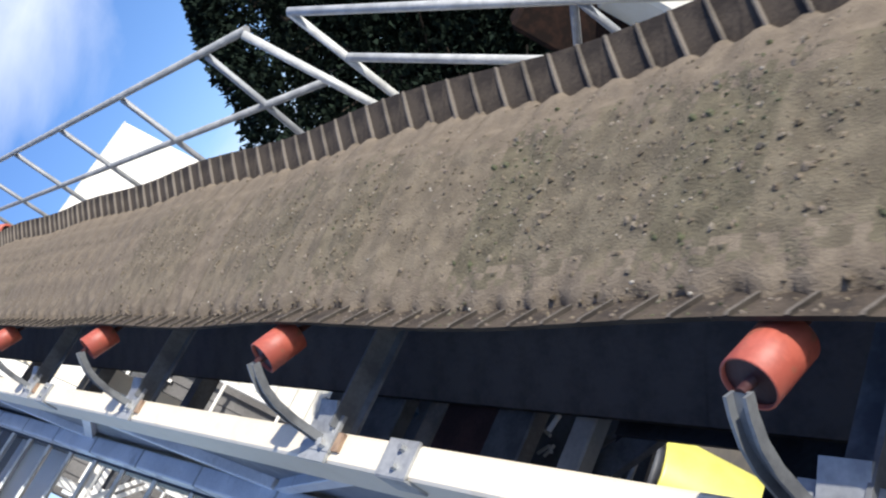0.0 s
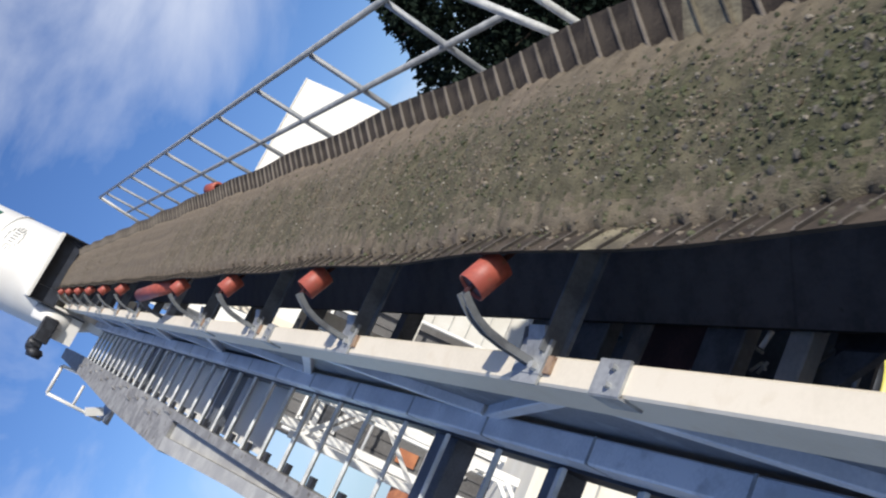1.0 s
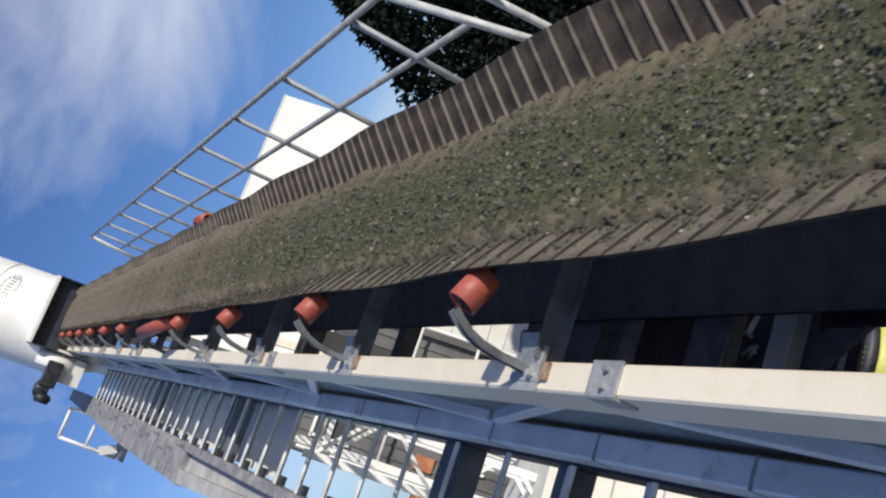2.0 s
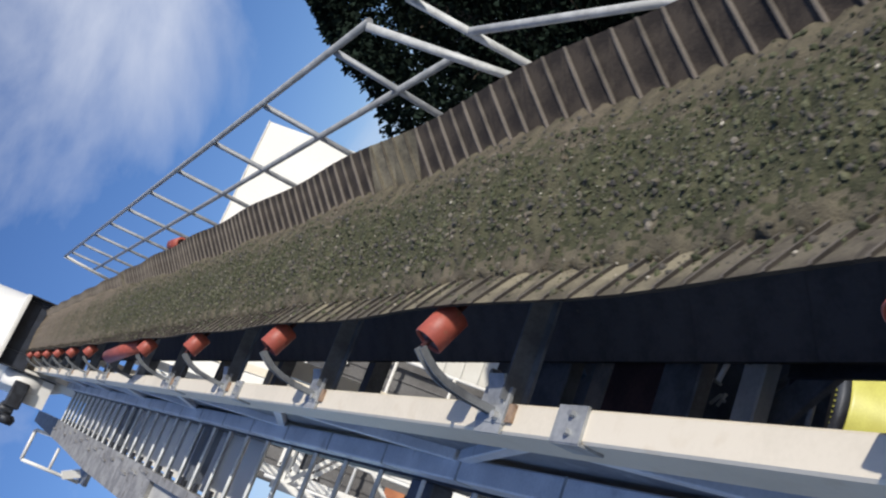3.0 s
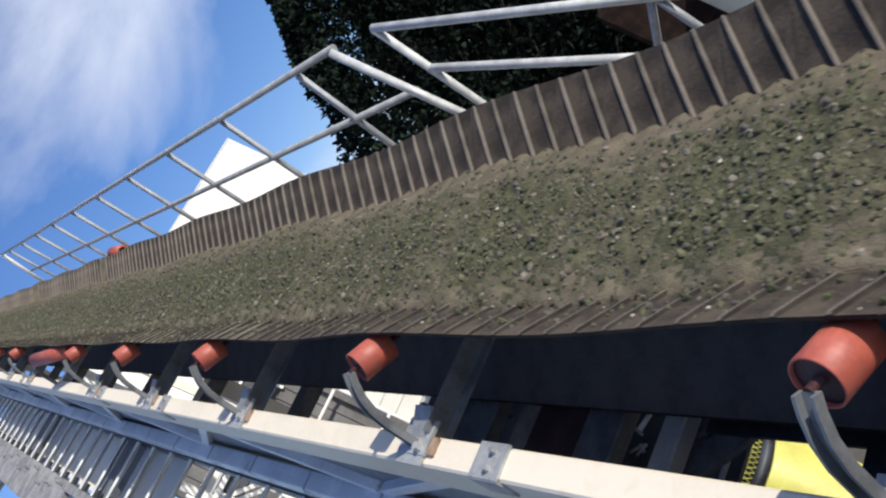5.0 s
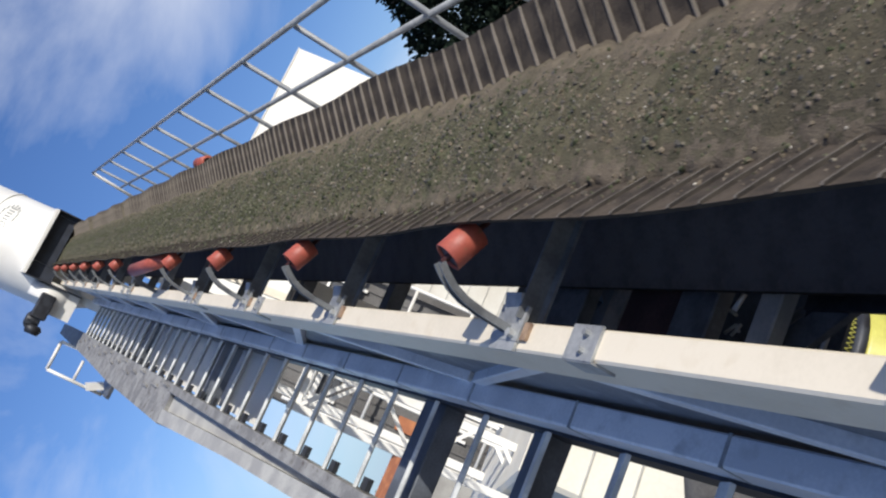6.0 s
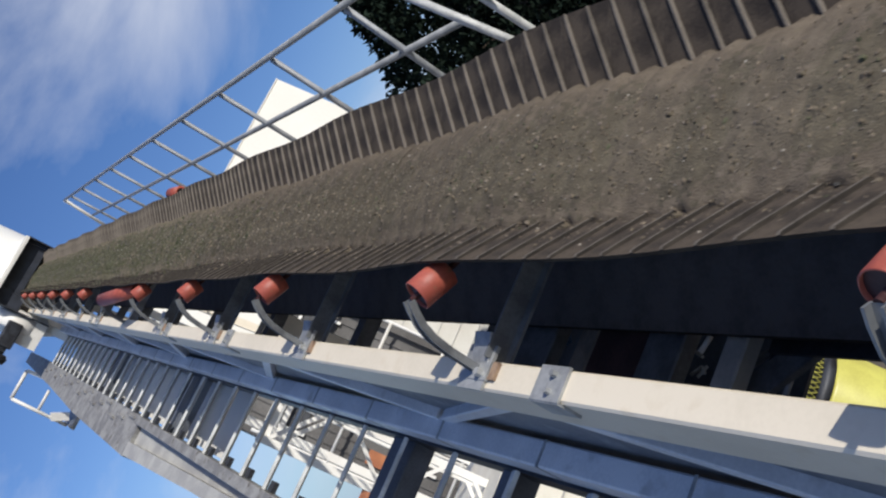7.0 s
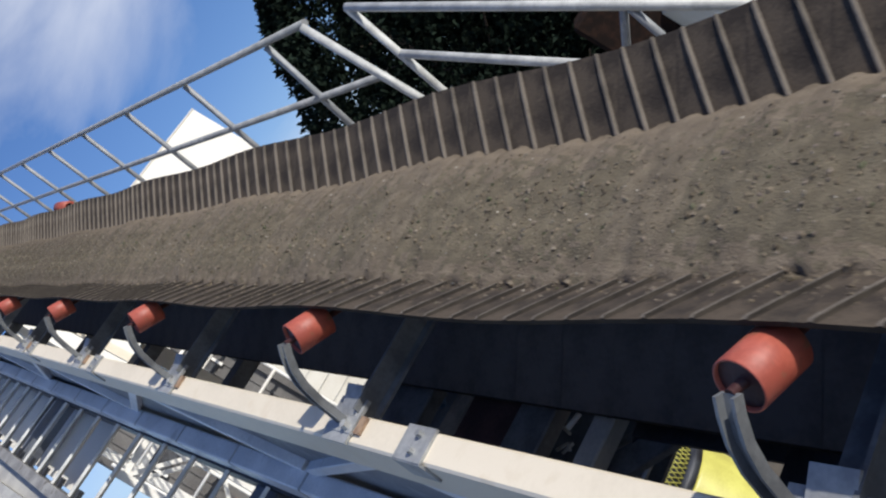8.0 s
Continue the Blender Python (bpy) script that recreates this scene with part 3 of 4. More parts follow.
def loop_pose(s):
    """The pose of a belt length at s metres along the loop, in conveyor space."""
    s %= LOOP
    half = math.pi * RAD
    if s < RUN:
        y = TAIL + s
        k = 2 * math.pi / PITCH
        sag = 0.008 + 0.006 * min(1.0, max(0.0, (3.0 - y) / 2.0))
        z = -sag * (1 - math.cos(k * y))
        return pose(CX, y, TOPZ + z, -math.degrees(math.atan(sag * k * math.sin(k * y))))
    if s < RUN + half:
        a = (s - RUN) / RAD
        return pose(CX + 0.085 * a / math.pi, HEAD + RAD * math.sin(a), TOPZ - RAD + RAD * math.cos(a), -math.degrees(a))
    if s < 2 * RUN + half:
        return pose(CX + 0.085, HEAD - (s - RUN - half), TOPZ - 2 * RAD, -180)
    a = (s - 2 * RUN - half) / RAD
    return pose(CX + 0.085 * (1 - a / math.pi), TAIL - RAD * math.sin(a), TOPZ - RAD - RAD * math.cos(a), -180 - math.degrees(a))


def gravel_share(t):
    """How stony the load is that passes y = 0.8 at t seconds."""
    pts = ((-9, 0.28), (-3.4, 0.28), (-2.8, 0.05), (-1, 0.0), (-0.5, 0.0), (-0.1, 0.28), (0.35, 0.36), (0.55, 0.5), (0.8, 0.62), (1.1, 0.85), (1.5, 1.0), (4.4, 1.0), (5.3, 0.88), (5.7, 0.8), (6.05, 0.55), (6.4, 0.3), (7.2, 0.28), (20, 0.28))
    for (a, p), (b, q) in zip(pts, pts[1:]):
        if a <= t <= b:
            return p + (q - p) * (t - a) / (b - a)
    return 0.2


def build_belt():
    belt = thing("conveyor_belt", "black ribbed rubber conveyor belt carrying damp sand and gravel", "conveyor belt", M)
    kinds = [belt_mesh("belt_length", DUSTY, LITRIB, DUSTY), belt_mesh("belt_length", SMEARED, LITRIB, DUSTY), belt_mesh("belt_length", CAKED, LITRIB, DUSTY), belt_mesh("belt_length", CAKED, SMEARED, CAKED)]
    beds = {}

    def reach(width):
        narrow, middling, heaped = (0.217, 0.192, 0.030), (0.252, 0.207, 0.026), (0.292, 0.262, 0.034)
        return blend(narrow, middling, width / 5) if width < 5 else blend(middling, heaped, width / 5 - 1)

    def width_at(t):
        """How wide the load lies that passes y = 0.8 at t seconds: 0 narrow, 10 heaped."""
        w = 10 - 5 * min(1.0, max(0.0, (t - 0.7) / 0.9)) - 5 * min(1.0, max(0.0, (t - 5.4) / 0.9))
        return round(w * min(1.0, max(0.0, (t + 3.6) / 0.6)))

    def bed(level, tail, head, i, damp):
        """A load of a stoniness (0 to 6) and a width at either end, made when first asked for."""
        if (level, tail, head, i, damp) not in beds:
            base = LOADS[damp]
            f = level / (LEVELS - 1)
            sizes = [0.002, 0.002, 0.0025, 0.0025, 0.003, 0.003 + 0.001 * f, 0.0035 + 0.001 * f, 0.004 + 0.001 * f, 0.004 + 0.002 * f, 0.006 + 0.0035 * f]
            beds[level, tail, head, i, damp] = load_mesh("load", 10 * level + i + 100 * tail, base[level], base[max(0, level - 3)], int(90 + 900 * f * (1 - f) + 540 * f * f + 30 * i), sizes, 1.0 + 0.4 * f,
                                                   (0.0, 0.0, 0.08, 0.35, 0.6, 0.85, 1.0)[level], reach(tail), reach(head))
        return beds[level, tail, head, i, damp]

    rnd = random.Random(5)
    made = []
    for i in range(COUNT):
        s0 = i * LEN
        y0 = TAIL + s0 if s0 < RUN + 0.3 else TAIL + s0 - LOOP
        t = (0.8 - y0) / SPEED
        g = gravel_share(t) + rnd.uniform(-0.11, 0.11)
        half = LEN / 2 / SPEED
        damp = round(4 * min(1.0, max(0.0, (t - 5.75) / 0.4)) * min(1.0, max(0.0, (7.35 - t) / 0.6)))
        pale = (math.sin(t * 9.0) + math.sin(t * 23.0)) * 0.4 + rnd.uniform(-0.2, 0.2)
        smeared = 2 if 2.4 < t < 4.3 and pale > 0.0 else 1 if 1.3 < t < 4.6 else 0
        streaked = any(abs(t - c) < 0.032 for c in (1.02, 2.62, 3.5))
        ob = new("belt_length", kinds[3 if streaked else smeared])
        ob.parent = belt
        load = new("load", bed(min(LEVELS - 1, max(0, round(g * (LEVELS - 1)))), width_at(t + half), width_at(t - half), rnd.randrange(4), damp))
        load.parent = ob
        made.append((ob, s0))
    # larger stones that ride on the load: metres along the belt at the start, metres off its middle, size
    for k, (y, u, size) in enumerate(((-12.95, -0.175, 0.046), (-9.42, -0.165, 0.024), (-9.24, -0.195, 0.020), (-8.9, -0.05, 0.016), (-8.35, -0.19, 0.026), (-11.2, 0.02, 0.018),
                                      (-1.88, -0.225, 0.018), (-12.2, -0.10, 0.020), (-14.6, -0.12, 0.018), (-16.9, 0.05, 0.020), (-10.6, -0.2, 0.022), (-17.5, -0.15, 0.016))):
        at = (y - TAIL) % LOOP
        ob, s0 = min(made, key=lambda m: min((m[1] - at) % LOOP, (at - m[1]) % LOOP))
        rock = new("rock", rock_mesh(k, size, CLOD if k in (6, 8, 9) else STONE))
        rock.parent = ob
        rock.location = (u, 0.0, max(0.074, profile(u) + 0.012))
    return made


# ---- walkway stair beside the belt ----
def stair():
    ob = thing("stair", "galvanised steel stair with open treads beside the conveyor", "stair", M)
    y0, y1, zt = -5.2, 14.2, -0.92
    xl, xr = -0.66, -0.20
    bar("stringer", (xl - 0.035, y0, zt - 0.02), (xl - 0.035, 7.0, zt - 0.02), 0.07, 0.12, WEATHER, ob, bevel=0.004, label="weathered grey stringer plate")
    bm = bmesh.new()
    slab(bm, [(xl - 0.072, y0), (xl - 0.09, 3.0), (xl - 0.15, 5.0), (xl - 0.22, 7.0), (xl - 0.335, 7.0), (xl - 0.23, 4.86), (xl - 0.15, 2.0), (xl - 0.12, y0)], zt - 0.14, zt + 0.004)
    slab(bm, [(xl - 0.071, 2.0), (xl - 0.071, 7.0), (xl - 0.218, 7.0), (xl - 0.148, 5.0), (xl - 0.088, 3.0)], zt - 0.12, zt - 0.04)
    part("kick_plate", bm, PALEGREY, ob, "pale painted kick plate")
    bm = bmesh.new()
    slab(bm, [(xl, 7.01), (xl, y1), (xl - 0.02, 17.5), (xl - 0.22, 17.5), (xl - 0.285, 12.9), (xl - 0.345, 10.2), (xl - 0.345, 7.01)], zt - 0.16, zt - 0.005)
    for k in range(18):
        y = 7.2 + k * 0.4
        beam(bm, (xl - 0.04 - 0.05 * (k % 3), y, zt), (xl - 0.04 - 0.05 * (k % 3), y + 0.3, zt), 0.02, 0.03)
    part("stringer", bm, WEATHER, ob, "wide weathered grey upper stringer")
    # added pale sheet: hides the sky between the far treads and brightens them
    bar("drip_tray", (-0.36, 5.4, zt - 0.26), (-0.36, y1, zt - 0.26), 0.60, 0.02, TOWERM, ob, label="pale sheet added under the treads")
    for y, w in ((2.70, 0.20), (1.90, 0.10), (6.2, 0.2), (9.5, 0.2)):
        bar("support_beam", (xl - 0.1, y, zt - 0.10), (xr + 0.1, y, zt - 0.10), w, 0.10, NAVY, ob, bevel=0.004, label="dark blue-grey support beam")
    bm = bmesh.new()
    beam(bm, (xr + 0.02, y0, zt - 0.06), (xr + 0.02, y1, zt - 0.06), 0.04, 0.12)
    part("stringer", bm, DARK, ob, "dark inner stringer")
    y = -5.0
    mesh = None
    while y < y1:
        if mesh is None:
            bm = bmesh.new()
            upv = Vector((0, math.sin(radians(SLOPE)), math.cos(radians(SLOPE))))
            a, b = Vector((xl, 0, zt)), Vector((xr, 0, zt))
            beam(bm, a, b, 0.075, 0.02, up=upv, bevel=0.003)
            ob2 = part("tread", bm, TREADM, ob)
            ob2.location = (0, y, 0)
            mesh = ob2.data
        else:
            ob2 = new("tread", mesh)
            ob2.parent = ob
            ob2.location = (0, y, 0)
        y += 0.40
    mesh = None
    y = -5.0
    while y < y1:
        if mesh is None:
            ob2 = bar("tread_cleat", (xl + 0.005, -0.075, zt - 0.012), (xl + 0.06, -0.075, zt - 0.012), 0.06, 0.025, DARK, ob)
            mesh = ob2.data
        else:
            ob2 = new("tread_cleat", mesh)
            ob2.parent = ob
        ob2.location = (0, y, 0)
        y += 0.40
    return ob


# ---- handrail on the far side ----
def far_handrail():
    ob = thing("handrail", "grey painted tubular handrail beside the conveyor", "handrail", M)
    x, zb = 1.644, -1.05

    def zt(y):
        return -0.05 + 0.0128 * (y - 3.4)

    def zm(y):
        return -0.430 + 0.004 * (y - 3.4)

    pipe("top_rail", (x, 2.98, -0.032), (x, 14.3, zt(14.3)), 0.0195, RAILM, ob)
    pipe("mid_rail", (x, 2.80, zm(2.8)), (x, 14.3, zm(14.3)), 0.0195, RAILM, ob)
    for k in range(10):
        y = 3.43 + 1.13 * k
        pipe("post", (x, y - 0.03, zb), (x, y, zt(y)), 0.019, RAILM, ob)
    pipe("end_post", (x - 0.03, 2.98, -0.032), (x - 0.03, 2.43, zb), 0.021, RAILW, ob, "bright end post set upright")
    pipe("end_post", (x, 14.3, zt(14.3)), (x, 14.9, zb), 0.026, TOWERM, ob, "white end post")
    bm = bmesh.new()
    for k in range(8):
        beam(bm, (x - 0.53 + 0.08 * k, 2.3, zb - 0.03), (x - 0.53 + 0.08 * k, 15.0, zb - 0.03), 0.012, 0.04)
    for k in range(32):
        beam(bm, (x - 0.54, 2.3 + 0.41 * k, zb - 0.03), (x + 0.04, 2.3 + 0.41 * k, zb - 0.03), 0.012, 0.03)
    part("walkway_grating", bm, GALV, ob, "open galvanised walkway grating")
    ob = thing("stair_handrail", "pale tubular handrail of a descending stair", "handrail", M)
    pipe("post", (x, 2.45, zb - 0.1), (x, 2.63, -0.055), 0.0195, RAILW, ob)
    pipe("top_rail", (x, 2.63, -0.055), (x, 0.5, -0.79), 0.0195, RAILW, ob)
    pipe("mid_rail", (x, 2.575, -0.36), (x, 0.9, -0.98), 0.0195, RAILW, ob)
    for y in (1.46, 1.36):
        pipe("splayed_post", (x, y + (y - 1.40) * 2.5, -0.86), (x, 1.36 + (y - 1.40) * 0.2, -0.50), 0.016, RAILM, ob, "grey splayed post foot")
    pipe("post", (x, 1.41, -1.6), (x, 1.41, -0.84), 0.024, RAILM, ob)


# ---- tower at the head ----
def tower():
    top = M @ Vector((0.2, 15.1, 0.0))
    ob = thing("transfer_tower", "white painted round transfer tower at the head of the belt", "tower", pose(top.x, top.y, 0))
    h = top.z
    bm = bmesh.new()
    n = 40
    lathe(bm, (0, 0, h - 0.9), (0, 0, h + 4.2), ((0, 0.50), (0.10, 0.74), (0.13, 0.76), (0.96, 0.76), (1.0, 0.70)), n)
    part("shell", bm, TOWERM, ob, "smooth white shell")
    for z in (h + 0.83, h + 1.9, h + 3.1):
        bm = bmesh.new()
        lathe(bm, (0, 0, z), (0, 0, z + 0.035), ((0, 0.75), (0.02, 0.775), (0.98, 0.775), (1, 0.75)), n, False)
        part("hoop", bm, TOWERM, ob)
    def mark(bm, a, z, w, tall):
        a = radians(a)
        c, q = math.cos(a), math.sin(a)
        beam(bm, (0.764 * c, 0.764 * q, h + z), (0.764 * c, 0.764 * q, h + z + tall), w, 0.01, up=(c, q, 0))

    bm = bmesh.new()
    for k in range(6):
        mark(bm, -76 + 4.4 * k, 0.55, 0.022, 0.09)
    for k in range(14):
        e = 2 * math.pi * k / 14
        mark(bm, -65 + 16 * math.cos(e), 0.59 + 0.12 * math.sin(e), 0.08, 0.010)
    part("lettering", bm, GREYM, ob, "small grey oval mark with worn lettering")
    bm = bmesh.new()
    for k in range(3):
        mark(bm, -66 + 14 * k, 1.10, 0.09, 0.22)
    part("emblem", bm, GREENM, ob, "green painted bars of an emblem")
    for a in (45, 135, 225, 315):
        x, y = 0.6 * math.cos(radians(a)), 0.6 * math.sin(radians(a))
        bar("leg", (x, y, 0), (x, y, h - 0.7), 0.12, 0.12, TOWERM, ob, up=(1, 0, 0))
    # mouth that takes the belt in
    hd = thing("head_chute", "dark open mouth and white casing over the head pulley", "chute", M)
    x0, x1, ya, yb, za, zb = -0.20, 0.87, 13.95, 14.75, -0.62, 0.26
    for nm, a, b, w, hh in (("side", (x0, ya, (za + zb) / 2), (x0, yb, (za + zb) / 2), 0.02, zb - za), ("side", (x1, ya, (za + zb) / 2), (x1, yb, (za + zb) / 2), 0.02, zb - za),
                            ("cover", ((x0 + x1) / 2, ya, zb), ((x0 + x1) / 2, yb, zb), x1 - x0, 0.02)):
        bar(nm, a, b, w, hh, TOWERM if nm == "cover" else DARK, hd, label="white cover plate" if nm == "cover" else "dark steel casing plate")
    bar("lip", ((x0 + x1) / 2, ya + 0.03, zb + 0.03), ((x0 + x1) / 2, yb, zb + 0.03), x1 - x0, 0.03, TOWERM, hd)
    bar("face_plate", (-0.385, 14.08, za), (-0.385, 14.08, -0.15), 0.47, 0.012, TOWERM, hd, up=(0, 1, 0), label="white face plate beside the girder")
    bm = bmesh.new()
    lathe(bm, (x0 - 0.02, HEAD, -0.26), (x0 - 0.26, HEAD, -0.26), ((0, 0.30), (0.05, 0.34), (0.9, 0.34), (1, 0.31)), 32)
    part("cheek", bm, TOWERM, hd, "white round bearing cowl")
    # dark sheets close the mouth and stand for the shade within
    for xa, xb, z0, z1 in ((x0 + 0.012, 0.04, -0.14, zb - 0.012), (0.805, x1 - 0.012, za, zb - 0.012), (0.042, 0.803, -0.055, zb - 0.012)):
        bar("baffle", ((xa + xb) / 2, 14.1, z0), ((xa + xb) / 2, 14.1, z1), xb - xa, 0.012, MOUTHSHADE, hd, up=(0, 1, 0), label="dark blue sheet added as the shade inside the mouth")
    for y, nm in ((HEAD, "head_pulley"), (TAIL, "tail_pulley")):
        pl = thing(nm, "steel belt pulley on a shaft", "pulley", M)
        bm = bmesh.new()
        lathe(bm, (CX - 0.36, y, TOPZ - RAD), (CX + 0.36, y, TOPZ - RAD), ((0, RAD - 0.02), (1, RAD - 0.02)), 28)
        part("drum", bm, DARK, pl)
        pipe("shaft", (CX - 0.55, y, TOPZ - RAD), (CX + 0.55, y, TOPZ - RAD), 0.03, GALV, pl)
    mo = thing("drive_motor", "dark geared drive motor at the head of the conveyor", "motor", M)
    bm = bmesh.new()
    lathe(bm, (-0.79, 14.05, -0.26), (-0.79, 14.05, -0.05), ((0, 0.08), (0.05, 0.11), (0.9, 0.11), (1, 0.07)), 18)
    for k in range(12):
        a = 2 * math.pi * k / 12
        beam(bm, (-0.79 + 0.115 * math.cos(a), 14.05 + 0.115 * math.sin(a), -0.24), (-0.79 + 0.115 * math.cos(a), 14.05 + 0.115 * math.sin(a), -0.08), 0.008, 0.02)
    part("body", bm, DARK, mo)
    bm = bmesh.new()
    lathe(bm, (-0.98, 14.02, -0.22), (-0.84, 14.02, -0.22), ((0, 0.10), (0.6, 0.13), (1, 0.09)), 18)
    part("fan_cover", bm, DARK, mo)
    bar("gearbox", (-0.74, 14.02, -0.20), (-0.34, 14.02, -0.20), 0.2, 0.22, DARK, mo, bevel=0.02)


def head_platform():
    ob = thing("head_platform", "white railing and grating of the head platform", "platform", M)
    pts = [(-1.45, 15.5, -0.82), (-1.50, 15.5, -1.80), (-0.95, 15.5, -0.82), (-0.95, 15.5, -1.80)]
    pipe("rail", pts[0], pts[2], 0.03, TOWERM, ob)
    pipe("post", pts[0], pts[1], 0.03, TOWERM, ob)
    pipe("rail", (-1.47, 15.5, -1.28), (-1.1, 15.5, -1.28), 0.025, TOWERM, ob)
    pipe("post", pts[2], pts[3], 0.03, TOWERM, ob)
    bar("deck", (-1.5, 15.5, -1.84), (0.2, 15.5, -1.84), 0.9, 0.06, GALV, ob)
    bar("box", (-1.47, 15.45, -1.5), (-1.35, 15.45, -1.75), 0.2, 0.12, TOWERM, ob)


# ---- surroundings ----
def wall_box(name, label, cat, az, dist, w, d, h, mat, turn=0.0, roof=None, windows=0):
    """A plain block building, az degrees clockwise from the conveyor's line."""
    x, y = -0.42 + dist * math.sin(radians(az)), -1.0 + dist * math.cos(radians(az))
    ob = thing(name, label, cat, pose(x, y, 0, 0, 0, turn))
    bm = bmesh.new()
    beam(bm, (0, 0, 0), (0, 0, h), w, d, up=(0, 1, 0), bevel=0.05)
    part("wall", bm, mat, ob)
    if roof:
        bm = bmesh.new()
        r = [(-w / 2 - 0.3, -d / 2 - 0.3, h), (w / 2 + 0.3, -d / 2 - 0.3, h), (w / 2 + 0.3, d / 2 + 0.3, h), (-w / 2 - 0.3, d / 2 + 0.3, h), (-w / 2 - 0.3, 0, h + roof), (w / 2 + 0.3, 0, h + roof)]
        v = [bm.verts.new(p) for p in r]
        for q in ((0, 1, 5, 4), (2, 3, 4, 5), (0, 4, 3), (1, 2, 5), (3, 2, 1, 0)):
            bm.faces.new([v[k] for k in q])
        part("roof", bm, ORANGE, ob, "orange tiled roof")
    return ob


def conifer(seed, height, width):
    rnd = random.Random(seed)
    ob = thing("conifer", "tall dense dark green conifer", "tree", group="row of conifers")
    bm = bmesh.new()
    lathe(bm, (0, 0, 0), (0, 0, height * 0.95), ((0, 0.22), (0.3, 0.16), (1, 0.02)), 10)
    part("trunk", bm, BARK, ob)
    for k in range(28):
        z = height * (0.04 + 0.88 * k / 28)
        a = rnd.uniform(0, 6.28)
        r = width * (1 - (z / height) ** 3) * 0.75
        bm = bmesh.new()
        lathe(bm, (0, 0, z), (r * math.cos(a), r * math.sin(a), z + r * 0.4), ((0, 0.035), (1, 0.012)), 6)
        part("limb", bm, BARK, ob)
    vs, fs = [], []
    for _ in range(60000):
        q = rnd.random() ** 0.9
        a = rnd.uniform(0, 6.283)
        z = height * (0.01 + 0.99 * q)
        lim = width * max(0.04, 1 - q ** 2.0) ** 0.8
        bulge = 1 + 0.3 * noise.noise(Vector((math.cos(a) * 2.2, math.sin(a) * 2.2, z * 1.1 + seed * 7)))
        r = lim * bulge * rnd.uniform(0.25, 1.0) ** 0.45
        p = Vector((r * math.cos(a), r * math.sin(a), z))
        d = Vector((math.cos(a) + rnd.uniform(-0.7, 0.7), math.sin(a) + rnd.uniform(-0.7, 0.7), rnd.uniform(-0.4, 1.2))).normalized()
        s = d.cross(Vector((rnd.uniform(-1, 1), rnd.uniform(-1, 1), rnd.uniform(-1, 1)))).normalized()
        l, w = rnd.uniform(0.07, 0.17), rnd.uniform(0.03, 0.06)
        k = len(vs)
        vs += [tuple(p - s * w), tuple(p + d * l * 0.5 - s * w * 0.8), tuple(p + d * l), tuple(p + d * l * 0.4 + s * w)]
        fs.append((k, k + 1, k + 2, k + 3))
    me = bpy.data.meshes.new("crown")
    me.from_pydata(vs, [], fs)
    me.materials.append(LEAF)
    cr = new("crown", me)
    cr.parent = ob
    return ob


def trees():
    kinds = [conifer(s, 8.85 + 0.25 * s, 4.1) for s in range(3)]
    rnd = random.Random(8)
    spots = [(31.9, 17.0), (38.5, 18.5), (45.0, 18), (52, 18), (60, 17), (34.0, 23), (41.0, 24)]
    for i, (az, dist) in enumerate(spots):
        m = pose(-0.42 + dist * math.sin(radians(az)), -1.0 + dist * math.cos(radians(az)), -0.2 if i else 0.0, 0, 0, rnd.uniform(0, 360))
        if i < 3:
            kinds[i].matrix_basis = m
        else:
            copy_thing(kinds[i % 3], m)


